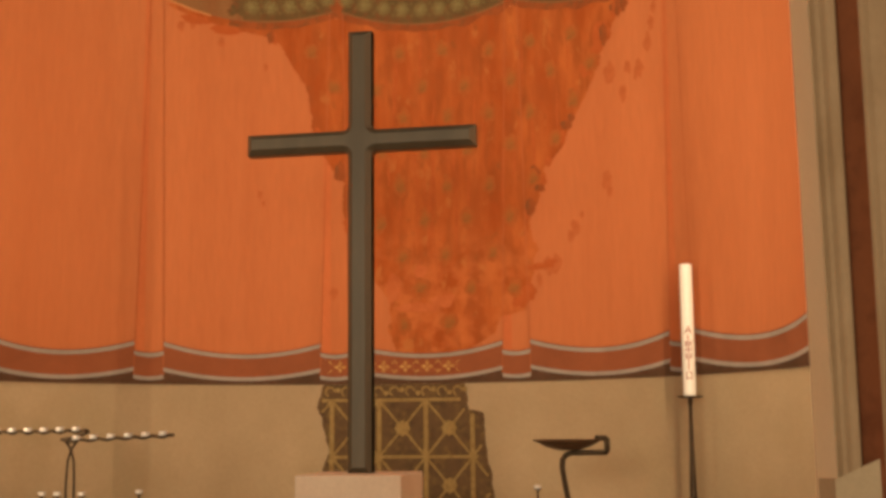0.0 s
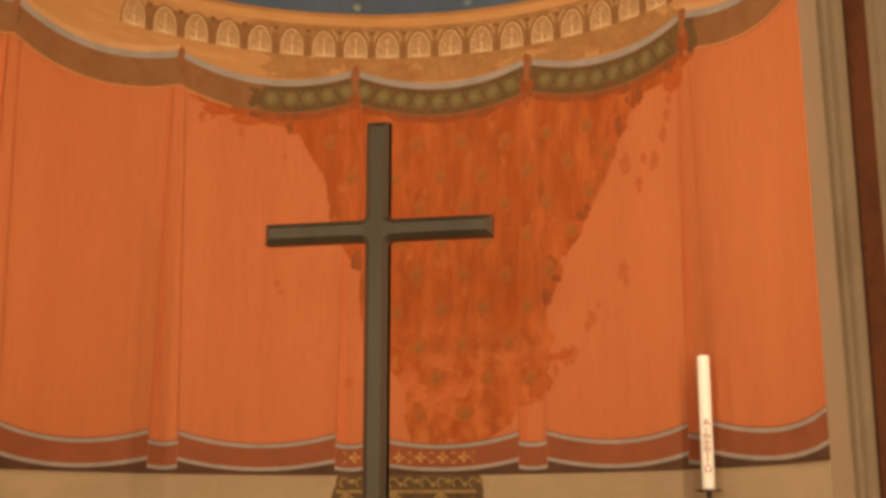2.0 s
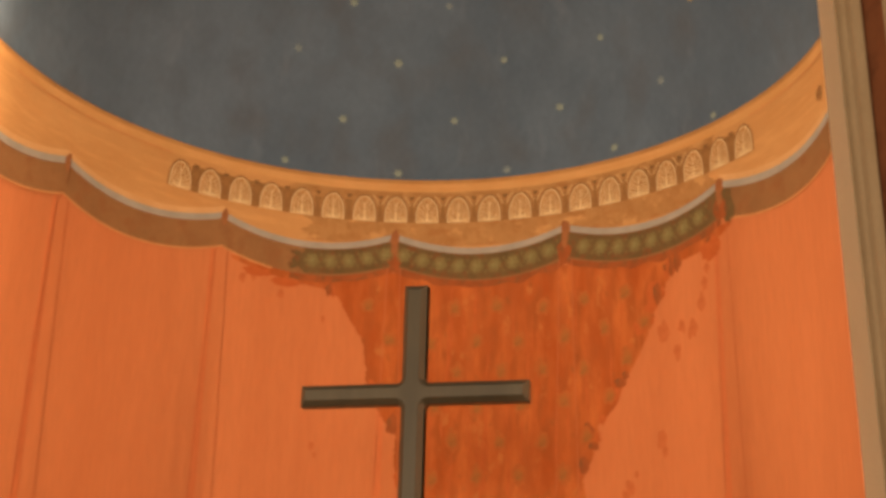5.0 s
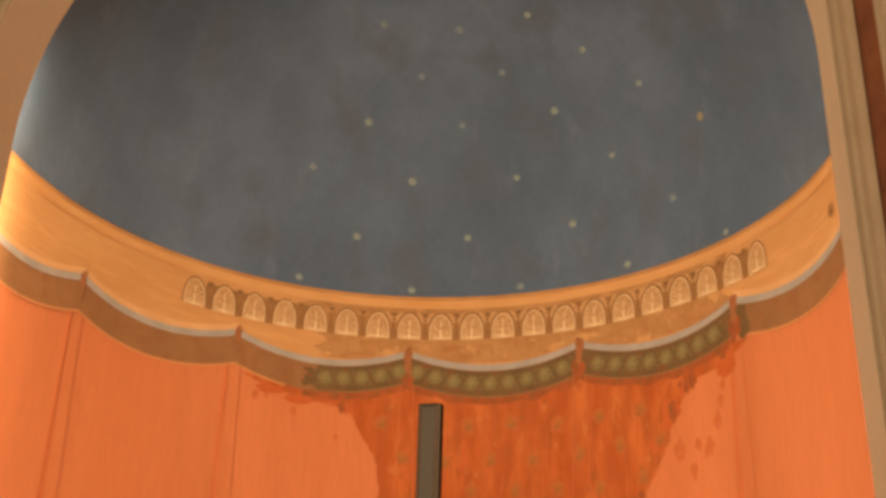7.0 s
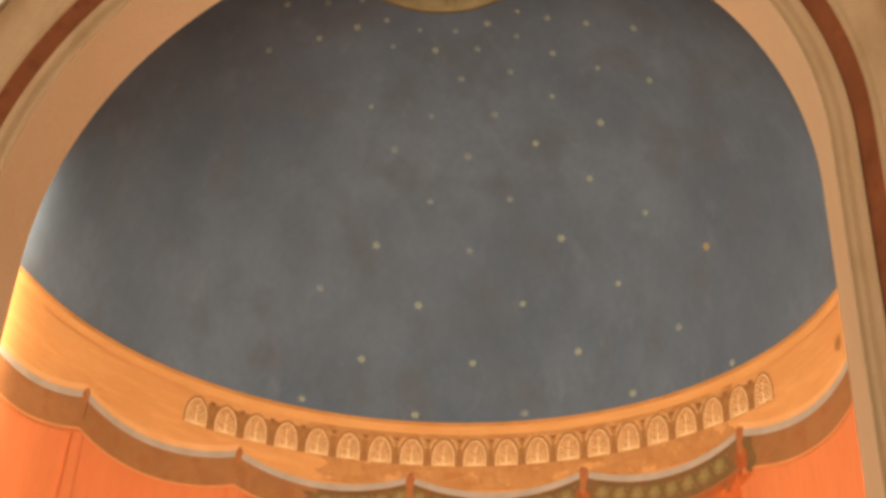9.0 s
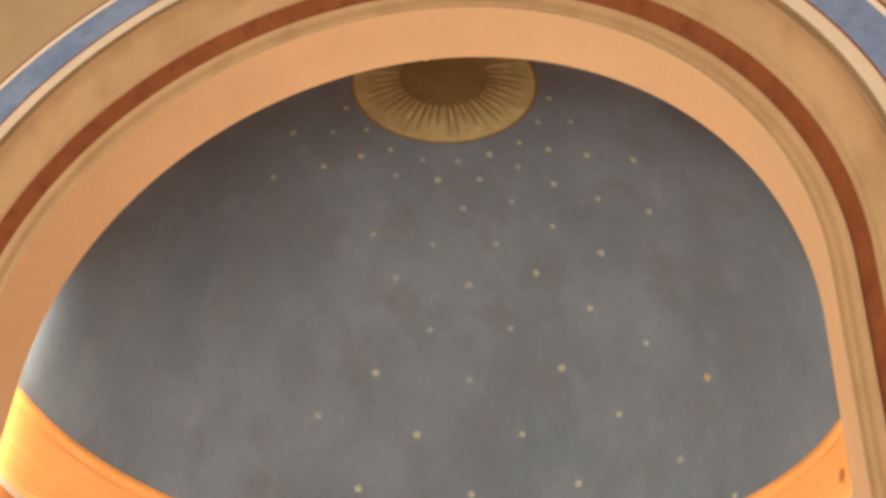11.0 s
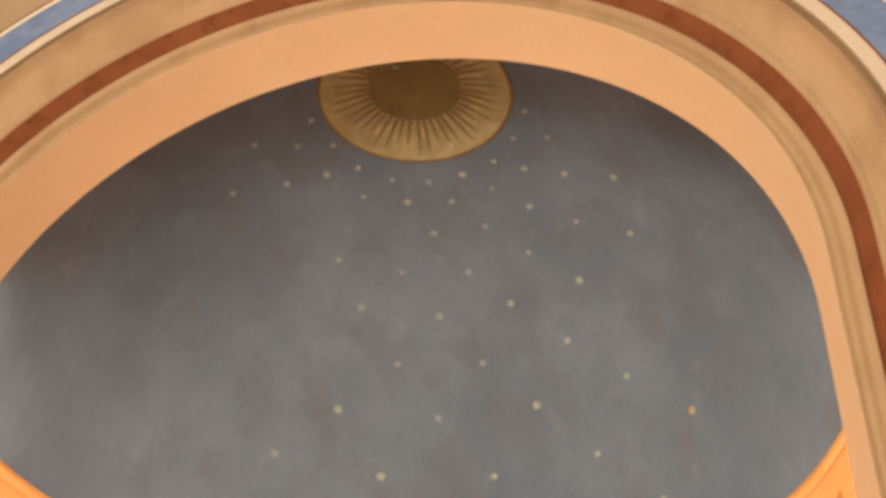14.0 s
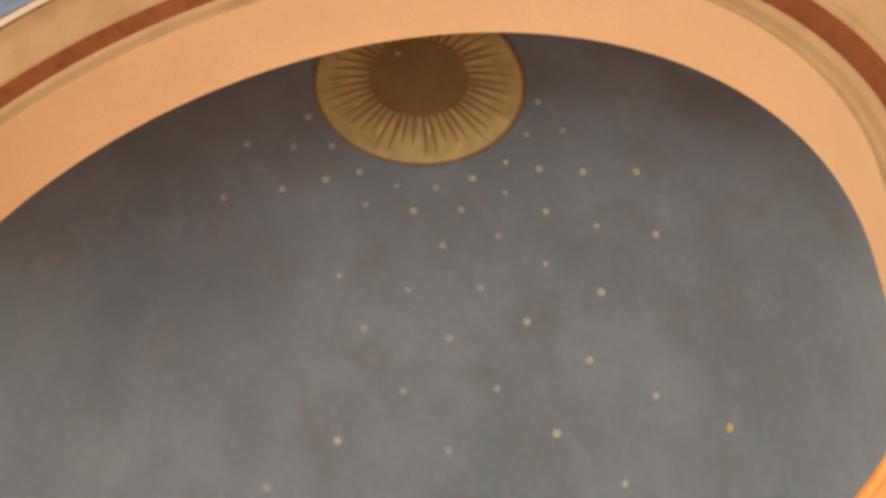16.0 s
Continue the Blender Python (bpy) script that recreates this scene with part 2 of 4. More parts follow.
def sheet(name, d0, d1, lo, hi, depth, material, parent, step=1.0, rows=1, label=""):
    """A coat of paint on the round wall between the heights lo(angle) and hi(angle), depth proud of it."""
    n = max(1, int(math.ceil((d1 - d0) / step)))
    lo_ = lo if callable(lo) else (lambda a, v=lo: v)
    hi_ = hi if callable(hi) else (lambda a, v=hi: v)
    vs, fs = [], []
    for i in range(n + 1):
        a = d0 + (d1 - d0) * i / n
        for j in range(rows + 1):
            vs.append(on_wall(a, lo_(a) + (hi_(a) - lo_(a)) * j / rows, R - depth))
    for i in range(n):
        for j in range(rows):
            k = i * (rows + 1) + j
            fs.append((k, k + rows + 1, k + rows + 2, k + 1))
    return part(name, mesh_of(name, vs, fs, material, True), None, parent, label)


def upright(name, z0, z1, left, right, depth, material, parent, step=0.04, label=""):
    """A coat of paint between the angles left(z) and right(z)."""
    n = max(1, int((z1 - z0) / step))
    wide = max(right(z0 + (z1 - z0) * i / n) - left(z0 + (z1 - z0) * i / n) for i in range(n + 1))
    vs, fs, m = [], [], max(1, int(math.ceil(wide / 1.2)))
    for i in range(n + 1):
        z = z0 + (z1 - z0) * i / n
        for j in range(m + 1):
            vs.append(on_wall(left(z) + (right(z) - left(z)) * j / m, z, R - depth))
    for i in range(n):
        for j in range(m):
            k = i * (m + 1) + j
            fs.append((k, k + 1, k + m + 2, k + m + 1))
    return part(name, mesh_of(name, vs, fs, material, True), None, parent, label)


def lerp_fn(pts):
    xs, ys = [p[0] for p in pts], [p[1] for p in pts]
    return lambda v: float(np.interp(v, xs, ys))


def box(bm, x0, x1, y0, y1, z0, z1):
    v = [bm.verts.new((x, y, z)) for x in (x0, x1) for y in (y0, y1) for z in (z0, z1)]
    for f in ((0, 1, 3, 2), (4, 6, 7, 5), (0, 4, 5, 1), (2, 3, 7, 6), (0, 2, 6, 4), (1, 5, 7, 3)):
        bm.faces.new([v[i] for i in f])
    return v


def bevelled_box(x0, x1, y0, y1, z0, z1, b=0.01, seg=2):
    bm = bmesh.new()
    box(bm, x0, x1, y0, y1, z0, z1)
    bmesh.ops.bevel(bm, geom=list(bm.edges), offset=b, segments=seg, affect="EDGES", profile=0.5)
    return bm


def lathe(profile, seg=32):
    """A turned body from (radius, z) pairs."""
    bm = bmesh.new()
    rings = []
    for r, z in profile:
        rings.append([bm.verts.new((r * math.cos(2 * math.pi * i / seg), r * math.sin(2 * math.pi * i / seg), z)) for i in range(seg)])
    for a, b in zip(rings, rings[1:]):
        for i in range(seg):
            bm.faces.new((a[i], a[(i + 1) % seg], b[(i + 1) % seg], b[i]))
    bm.faces.new(rings[0][::-1])
    bm.faces.new(rings[-1])
    for f in bm.faces:
        f.smooth = len(f.verts) == 4
    return bm


def rod(path, radius, seg=8, flat=1.0):
    """A forged bar along a path of points; radius is a number or a list."""
    bm = bmesh.new()
    rings = []
    pts = [Vector(p) for p in path]
    for i, p in enumerate(pts):
        d = (pts[min(i + 1, len(pts) - 1)] - pts[max(i - 1, 0)]).normalized()
        u = d.cross(Vector((0, 1, 0.01))).normalized()
        v = d.cross(u)
        r = radius[i] if isinstance(radius, (list, tuple)) else radius
        rings.append([bm.verts.new(p + u * r * math.cos(2 * math.pi * k / seg) + v * r * flat * math.sin(2 * math.pi * k / seg)) for k in range(seg)])
    for a, b in zip(rings, rings[1:]):
        for k in range(seg):
            f = bm.faces.new((a[k], a[(k + 1) % seg], b[(k + 1) % seg], b[k]))
            f.smooth = True
    bm.faces.new(rings[0])
    bm.faces.new(rings[-1][::-1])
    return bm


def structure(name, me_or_bm, material, label, category):
    ob = part(name, me_or_bm, material)
    return tagged(ob, label, category, kind="structure")


# ---- structure: apse ----
def plan_line(r):
    pts = [(-r, BACK_Y)] + [(r * math.sin(radians(a)), r * math.cos(radians(a))) for a in range(-90, 91, 2)] + [(r, BACK_Y)]
    return pts


inner, outer = plan_line(R), plan_line(R + 0.35)
vs, fs = [], []
for (ax, ay), (bx, by) in zip(inner, outer):
    vs += [(ax, ay, 0), (ax, ay, SPRING), (bx, by, 0), (bx, by, SPRING)]
for i in range(len(inner) - 1):
    k = 4 * i
    fs += [(k, k + 4, k + 5, k + 1), (k + 2, k + 3, k + 7, k + 6), (k + 1, k + 5, k + 7, k + 3)]
apse = structure("wall_apse", mesh_of("wall_apse", vs, fs, M_APSEWALL, True), None,
                 "curved beige plaster apse wall with a painted orange curtain", "wall")

# half dome with its short straight front
vs, fs = [], []
NA, NE = 60, 40
for shell_r in (R, R + 0.3):
    for j in range(NE + 1):
        e = radians(90 * j / NE)
        line = [(-math.cos(e) * shell_r, BACK_Y)]
        line += [(shell_r * math.cos(e) * math.sin(radians(-90 + 180 * i / NA)), shell_r * math.cos(e) * math.cos(radians(-90 + 180 * i / NA))) for i in range(NA + 1)]
        line += [(math.cos(e) * shell_r, BACK_Y)]
        vs += [(px, py, SPRING + shell_r * math.sin(e)) for px, py in line]
W = NA + 3
for s in range(2):
    o = s * W * (NE + 1)
    for j in range(NE):
        for i in range(W - 1):
            k = o + j * W + i
            fs.append((k, k + 1, k + W + 1, k + W))
dome = structure("ceiling_dome", mesh_of("ceiling_dome", vs, fs, M_SKY, True), None,
                 "grey-blue painted half dome with small gold stars", "dome")

# ---- structure: chancel arch ----


def arch_sweep(profile, foot, material, name, parent, label="", seg=72):
    """A moulding of (radius, y, rise) triples carried up the jambs and round the arch; rise lifts its centre."""
    path = [(-1.0, 0.0, 0), (-1.0, 0.0, 1)]
    path += [(-math.cos(math.pi * i / seg), math.sin(math.pi * i / seg), 1) for i in range(1, seg)]
    path += [(1.0, 0.0, 1), (1.0, 0.0, 0)]
    vs, fs, m = [], [], len(profile)
    for cx, cz, up in path:
        # the jambs spread a little towards their feet
        vs += [(cx * r + (-0.022 if up else 0.014) * max(cx, 0) * (1 - min(1.0, (BACK_Y - y) / 0.43)) + cx * ((0 if up else float(np.interp(r, (2.30, 2.40), (0.055, 0.018))) * min(1.0, (BACK_Y - y) / 0.43) * (ARCH_Z - foot) / ARCH_Z)), y, (ARCH_Z + rise if up else foot) + cz * r) for r, y, rise in profile]
    for i in range(len(path) - 1):
        for j in range(m - 1):
            k = i * m + j
            fs.append((k, k + m, k + m + 1, k + 1))
    me = mesh_of(name, vs, fs, material, True)
    me.set_sharp_from_angle(angle=radians(35))
    return part(name, me, None, parent, label)


OUT_R, OUT_Z = 2.708, ARCH_Z + 0.15
W_HALF, W_TOP = 6.0, 9.4
# wall slab round the opening
vs, fs = [], []
seg = 72
edge = [(-OUT_R, 0.0)] + [(-OUT_R * math.cos(math.pi * i / seg), OUT_Z + OUT_R * math.sin(math.pi * i / seg)) for i in range(seg + 1)] + [(OUT_R, 0.0)]
rim = []
for ex, ez in edge:
    if ez <= OUT_Z + 1e-6:
        rim.append((math.copysign(W_HALF, ex), ez))
    else:
        a = math.atan2(ez - OUT_Z, ex)
        s = min(W_HALF / max(abs(math.cos(a)), 1e-6), (W_TOP - OUT_Z) / max(math.sin(a), 1e-6))
        rim.append((s * math.cos(a), OUT_Z + s * math.sin(a)))
for y in (WALL_Y, BACK_Y):
    vs += [(p[0], y, p[1]) for p in edge] + [(p[0], y, p[1]) for p in rim]
m = len(edge)
for o in (0, 2 * m):
    for i in range(m - 1):
        fs.append((o + i, o + i + 1, o + m + i + 1, o + m + i))
wall_arch = structure("wall_chancel", mesh_of("wall_chancel", vs, fs, M_PLASTER), None,
                      "beige plaster wall round the chancel arch", "wall")
# corners above that the fan leaves open
for sx in (-1, 1):
    part("wall_corner", bevelled_box(min(sx * 4.5, sx * 6.0), max(sx * 4.5, sx * 6.0), WALL_Y + 0.004, BACK_Y, 8.2, W_TOP, 0.002, 1), M_PLASTER, wall_arch)

arch = tagged(new("chancel_arch"), "round moulded arch in cream with a red-brown band", "arch", kind="structure")
FOOT = 1.45
arch_sweep([(2.51, BACK_Y, 0), (ARCH_R, BACK_Y, 0), (ARCH_R, -0.965, 0)], 0.0, M_CREAM, "soffit", arch, "smooth cream painted soffit")
arch_sweep([(ARCH_R, -0.965, 0), (2.293, -0.966, 0), (2.304, -0.957, 0), (2.320, -0.950, 0), (2.336, -0.953, 0), (2.346, -0.965, 0), (2.353, -0.985, 0),
            (2.362, -0.996, 0), (2.380, -1.003, 0), (2.398, -1.003, 0), (2.405, -0.997, 0), (2.408, -0.968, 0)], FOOT - 0.2, M_MOULD, "hollow_moulding", arch, "beige hollow moulding")
arch_sweep([(2.408, -0.968, 0), (2.432, -0.990, 0.01), (2.458, -1.022, 0.022), (2.483, -1.055, 0.035)], FOOT - 0.2, M_BROWNBAND, "red_brown_band", arch, "red-brown painted band")
arch_sweep([(2.483, -1.055, 0.035), (2.487, -1.068, 0.04), (2.497, -1.076, 0.045), (2.510, -1.075, 0.055), (2.520, -1.070, 0.06), (2.532, -1.073, 0.07), (2.560, -1.088, 0.09), (2.595, -1.112, 0.115), (2.622, -1.140, 0.135),
            (2.640, -1.17, 0.15), (2.648, -1.20, 0.15), (2.655, -1.212, 0.15), (2.662, -1.203, 0.15), (2.666, -1.145, 0.15), (2.704, -1.145, 0.15), (2.710, -1.203, 0.15)],
           FOOT - 0.2, M_MOULD, "outer_moulding", arch, "beige rounded outer moulding")
for sx in (-1, 1):
    bm = bmesh.new()
    pl = [(ARCH_R + 0.006, -0.6), (ARCH_R + 0.03, -0.975), (2.42, -1.012), (2.57, -1.065), (2.72, -1.222), (2.80, WALL_Y - 0.006), (2.80, -0.6)]
    lo = [bm.verts.new((sx * px, py, 0.0)) for px, py in pl]
    hi = [bm.verts.new((sx * px, py, FOOT - 0.09 + 0.10 * (px - ARCH_R) / 0.2 if px < 2.5 else FOOT + 0.05)) for px, py in pl]
    for i in range(len(pl)):
        bm.faces.new((lo[i], lo[(i + 1) % len(pl)], hi[(i + 1) % len(pl)], hi[i]))
    bm.faces.new(hi)
    bm.faces.new(lo[::-1])
    part("pier_foot", bm, M_FOOT, arch, "plain beige foot of the pier")


def arch_band(r0, r1, z0, z1, y, material, name, parent, level=True):
    """A painted band that follows the arch and turns level at the height z0 to z1."""
    vs, fs, n = [], [], 72
    a0, a1 = math.asin((z0 - OUT_Z) / r0), math.asin((z1 - OUT_Z) / r1)
    inner = [(r0 * math.cos(a0 + (math.pi - 2 * a0) * i / n), OUT_Z + r0 * math.sin(a0 + (math.pi - 2 * a0) * i / n)) for i in range(n + 1)]
    outer = [(r1 * math.cos(a1 + (math.pi - 2 * a1) * i / n), OUT_Z + r1 * math.sin(a1 + (math.pi - 2 * a1) * i / n)) for i in range(n + 1)]
    if level:
        inner = [(5.99, z0)] + inner + [(-5.99, z0)]
        outer = [(5.99, z1)] + outer + [(-5.99, z1)]
    for (ax, az), (bx, bz) in zip(inner, outer):
        vs += [(ax, y, az), (bx, y, bz)]
    for i in range(len(inner) - 1):
        fs.append((2 * i, 2 * i + 1, 2 * i + 3, 2 * i + 2))
    return part(name, mesh_of(name, vs, fs, material), None, parent)


# painted bands on the wall, turning level beside the springing
arch_band(2.716, 2.800, 5.80, 6.012, WALL_Y - 0.004, M_BANDCREAM, "pale_band", wall_arch, False)
arch_band(2.800, 2.814, 6.012, 6.026, WALL_Y - 0.006, M_BROWNBAND, "brown_line", wall_arch)
arch_band(2.814, 3.045, 6.026, 6.255, WALL_Y - 0.005, M_BLUE, "blue_band", wall_arch)
arch_band(3.045, 3.082, 6.255, 6.290, WALL_Y - 0.006, M_WHITE, "white_band", wall_arch)
arch_band(3.082, 3.102, 6.290, 6.308, WALL_Y - 0.005, M_BROWNBAND, "brown_line", wall_arch)

# ---- structure: the nave that closes the place ----
for name, b, mt, lab, cat in (
        ("floor", (-6.2, 6.2, -12.2, 3.2, -0.2, 0.0), M_FLOOR, "grey stone floor of the church", "floor"),
        ("ceiling_nave", (-6.2, 6.2, -12.2, BACK_Y, W_TOP, W_TOP + 0.2), M_CEIL, "pale plaster ceiling of the nave", "ceiling"),
        ("wall_west", (-6.2, -6.0, -12.0, BACK_Y, 0.0, W_TOP), M_PLASTER, "plain beige plaster side wall", "wall"),
        ("wall_east", (6.0, 6.2, -12.0, BACK_Y, 0.0, W_TOP), M_PLASTER, "plain beige plaster side wall", "wall"),
        ("wall_back", (-6.2, 6.2, -12.2, -12.0, 0.0, W_TOP), M_PLASTER, "plain beige plaster back wall", "wall")):
    bm = bmesh.new()
    box(bm, *b)
    structure(name, bm, mt, lab, cat)

# ---- painting: curtain ----
PLEATS = (-75, -45, -15, 15, 45, 78)
HALF = 2.4
HEM = 1.888


def spans():
    """(start, end, is_pleat) along the hem."""
    out, a = [], -102.6
    for p in PLEATS:
        out.append((a, p - HALF, False))
        out.append((p - HALF, p + HALF, True))
        a = p + HALF
    out.append((a, 102.6, False))
    return out


def sag(a0, a1, low, rise, power=2.0):
    c, h = (a0 + a1) / 2, (a1 - a0) / 2
    return lambda a: low + rise * abs((a - c) / h) ** power


sheet("curtain_cloth", -102, 102, HEM, 4.70, 0.004, M_CURTAIN, apse, 1.5, 6, "orange painted cloth")
for a0, a1, pleat in spans():
    a0c, a1c = max(a0, -102), min(a1, 102)
    top = sag(a0, a1, 2.092, 0.016 if pleat else 0.078)
    bot = sag(a0, a1, 1.912, 0.012 if pleat else 0.062)
    st = 0.4 if pleat else 0.8
    sheet("border_band", a0c, a1c, lambda a: bot(a), lambda a: top(a), 0.0065, M_BORDER, apse, st)
    sheet("cord", a0c, a1c, lambda a: top(a) - 0.024, lambda a: top(a) + 0.002, 0.0085, M_CORD, apse, st)
    sheet("cord_shadow", a0c, a1c, lambda a: top(a) + 0.002, lambda a: top(a) + 0.011, 0.0085, M_BORDER, apse, st)
    sheet("hem_ground", a0c, a1c, HEM, lambda a: bot(a), 0.0065, M_DARK, apse, st)
    sheet("cord", a0c, a1c, lambda a: bot(a), lambda a: bot(a) + 0.026, 0.0085, M_CORD, apse, st)
for p in PLEATS:
    for sx in (-1, 1):
        k = lerp_fn([(1.95, p + sx * HALF), (4.55, p + sx * 1.1)])
        upright("fold_line", 1.95, 4.62, lambda z: k(z) - 0.07, lambda z: k(z) + 0.06, 0.0085, M_FOLD, apse, 0.2)
    kk = lerp_fn([(1.95, 0.9), (4.55, 0.5)])
    upright("fold_shade", 2.11, 4.62, lambda z: p - 1.3 - kk(z), lambda z: p - 1.1 + kk(z) * 0.4, 0.006, M_FOLDSOFT, apse, 0.2)

def wall_mesh(name, polys, material):
    """Flat paint in (along, up) metres about the middle of a bit of wall that faces the apse's centre, bent to it."""
    vs, fs = [], []
    for poly in polys:
        k = len(vs)
        vs += [on_wall(math.degrees(u / R), v, R) for u, v in poly]
        fs.append(tuple(range(k, k + len(poly))))
    return mesh_of(name, vs, fs, material)


def stroke(pts, w):
    """Quads along a line of (along, up) points."""
    out = []
    for (ax, ay), (bx, by) in zip(pts, pts[1:]):
        d = math.hypot(bx - ax, by - ay) or 1
        nx, ny = -(by - ay) / d * w / 2, (bx - ax) / d * w / 2
        out.append([(ax + nx, ay + ny), (bx + nx, by + ny), (bx - nx, by - ny), (ax - nx, ay - ny)])
    return out


def arch_line(w, h, n=16):
    pts = [(-w, 0.0), (-w, h - w * 1.8)]
    pts += [(-w * math.cos(math.pi * i / n), h - w * 1.8 + w * 1.8 * math.sin(math.pi * i / n)) for i in range(1, n)]
    return pts + [(w, h - w * 1.8), (w, 0.0)]


def round_pts(cx, cy, r, n=14, wob=0.0, lobes=0):
    return [(cx + r * (1 + wob * math.cos(lobes * 2 * math.pi * i / n)) * math.cos(2 * math.pi * i / n), cy + r * (1 + wob * math.cos(lobes * 2 * math.pi * i / n)) * math.sin(2 * math.pi * i / n)) for i in range(n)]


def turned(name, me, deg, dz, depth, parent):
    """The mesh, made at the back of the apse, turned round its axis and lifted."""
    ob = part(name, me, None, parent)
    ob.scale = ((R - depth) / R, (R - depth) / R, 1)
    ob.rotation_euler = (0, 0, -radians(deg))
    ob.location.z = dz
    return ob


def blot(name, deg, z, wide, high, material, depth):
    """An irregular spot of paint."""
    pts = []
    for i in range(26):
        a = 2 * math.pi * i / 26
        q = 1 + 0.42 * noise.noise(Vector((math.cos(a) * 1.4 + deg, math.sin(a) * 1.4, z * 5))) + 0.22 * noise.noise(Vector((math.cos(a) * 4 + deg, math.sin(a) * 4, z * 9)))
        pts.append((wide * q * math.cos(a), high * q * math.sin(a)))
    return turned(name, wall_mesh(name, [pts], material), deg, z, depth, apse)


def ragged(pts, amp, seed):
    f = lerp_fn(pts)
    return lambda z: f(z) + amp * noise.noise(Vector((z * 4.2, seed, 0))) + amp * 0.7 * noise.noise(Vector((z * 13, seed, 3))) + amp * 0.45 * noise.noise(Vector((z * 45, seed, 7)))


# upper border
for i in range(len(PLEATS) + 1):
    a0 = PLEATS[i - 1] if i else -105
    a1 = PLEATS[i] if i < len(PLEATS) else 105
    c, half = (a0 + a1) / 2, (a1 - a0) / 2
    up = lambda a: 4.755 + 0.115 * ((a - c) / half) ** 2
    dn = lambda a: 4.500 + 0.115 * ((a - c) / half) ** 2
    e0, e1 = max(a0, -102), min(a1, 102)
    sheet("upper_band", e0, e1, dn, up, 0.0085, M_UPPER, apse, 1.0)
    sheet("upper_cord", e0, e1, lambda a: up(a) - 0.045, lambda a: up(a) + 0.004, 0.0115, M_CORD, apse, 1.0)
    if -35 < c < 50:
        # smoky stain under the older border
        g0, g1 = max(e0, -33), min(e1, 46)
        sheet("smoky_stain", g0, g1, lambda a: dn(a) - 0.05 - 0.03 * noise.noise(Vector((a * 0.35, 2, 5))), lambda a: dn(a) + 0.01, 0.0078, M_SMOKE, apse, 0.5)
    for h0, h1 in ((e0, min(e1, -36)), (max(e0, 47), e1)):
        if h1 > h0:
            sheet("upper_edge", h0, h1, lambda a: dn(a) - 0.012, lambda a: dn(a) + 0.004, 0.0100, M_EDGE, apse, 1.0)
    if i < len(PLEATS):
        p = PLEATS[i]
        blot("knot", p + 0.1, 4.835, 0.036 if p in (-15, 15, 45) else 0.026, 0.062, M_KNOT, 0.0135)
        blot("knot_tail", p, 4.765, 0.028, 0.075, M_KNOT if p in (-15, 15, 45) else M_UPPER, 0.0132)
    if abs(c) > 32:
        sheet("pale_edge", e0, e1, lambda a: up(a) + 0.004, lambda a: up(a) + 0.052, 0.0062, M_FRIEZELIGHT, apse, 1.0)

# frieze under the dome
sheet("frieze", -102, 102, 4.74, SPRING, 0.003, M_FRIEZE, apse, 2.0, 2, "ochre-orange painted frieze")
sheet("frieze_rim", -102, 102, 5.225, SPRING - 0.002, 0.006, M_RIM, apse, 2.0)

# shade along the dome's edge, put into the colour as a darker ochre strip
sheet("rim_shade", -102, 102, 5.288, SPRING - 0.001, 0.0072, M_FRIEZEDARK, apse, 2.0)
for d0, d1 in ((-88, -55.5), (52.5, 88)):
    sheet("rim_line", d0, d1, 5.214, 5.226, 0.0075, M_EDGE, apse, 2.0)
# arcade painted along the frieze
old_l = ragged([(4.76, -33), (4.92, -28), (5.0, -35), (5.22, -33)], 2.6, 41.0)
old_r = ragged([(4.76, 46), (4.95, 43), (5.22, 45)], 2.0, 47.0)
upright("old_frieze", 4.78, 5.22, old_l, old_r, 0.0045, M_FRIEZEOLD, apse, 0.012, "worn older ochre painting")
sheet("arcade_ground", -32, 28, 4.98, 5.165, 0.0065, M_ARCHMID, apse, 1.0)
for d0, d1 in ((-51.5, -32), (28, 49)):
    sheet("arcade_ground", d0, d1, 4.985, 5.165, 0.0065, M_ARCHDARK, apse, 1.0)


me_fill = wall_mesh("arcade_panel", [arch_line(0.086, 0.204)], M_ARCHFILL)
lines = stroke(arch_line(0.081, 0.199), 0.009) + stroke([(-0.081, 0.006), (0.081, 0.006)], 0.009) + stroke([(0, 0.0), (0, 0.075)], 0.012) + stroke([(0, 0.075), (0, 0.165)], 0.006)
for q, up, out, w in ((0.012, 0.026, 0.070, 0.010), (0.030, 0.056, 0.068, 0.008), (0.055, 0.088, 0.064, 0.007), (0.078, 0.120, 0.058, 0.006), (0.105, 0.150, 0.044, 0.006), (0.130, 0.172, 0.024, 0.005)):
    for sx in (-1, 1):
        lines += stroke([(0, q), (sx * out * 0.5, q + 0.006), (sx * out * 0.85, (q + up) / 2 + 0.006), (sx * out, up)], w)
me_line = wall_mesh("arcade_tracery", lines, M_ARCHLINE)
me_rim = wall_mesh("arcade_outline", stroke(arch_line(0.093, 0.214), 0.014), M_ARCHDARK)
me_dot = wall_mesh("trefoil", [round_pts(0, 0, 0.012, 10), round_pts(-0.012, 0.012, 0.008, 8), round_pts(0.012, 0.012, 0.008, 8)], M_TREFOIL)
me_col = wall_mesh("arcade_column", [[(-0.020, 0.0), (0.020, 0.0), (0.014, 0.10), (0.030, 0.165), (-0.030, 0.165), (-0.014, 0.10)]], M_ARCHDARK)
me_vee = wall_mesh("arcade_vee", stroke([(-0.062, 0.212), (-0.040, 0.192), (-0.012, 0.135)], 0.010) + stroke([(0.062, 0.212), (0.040, 0.192), (0.012, 0.135)], 0.010), M_ARCHVEE)
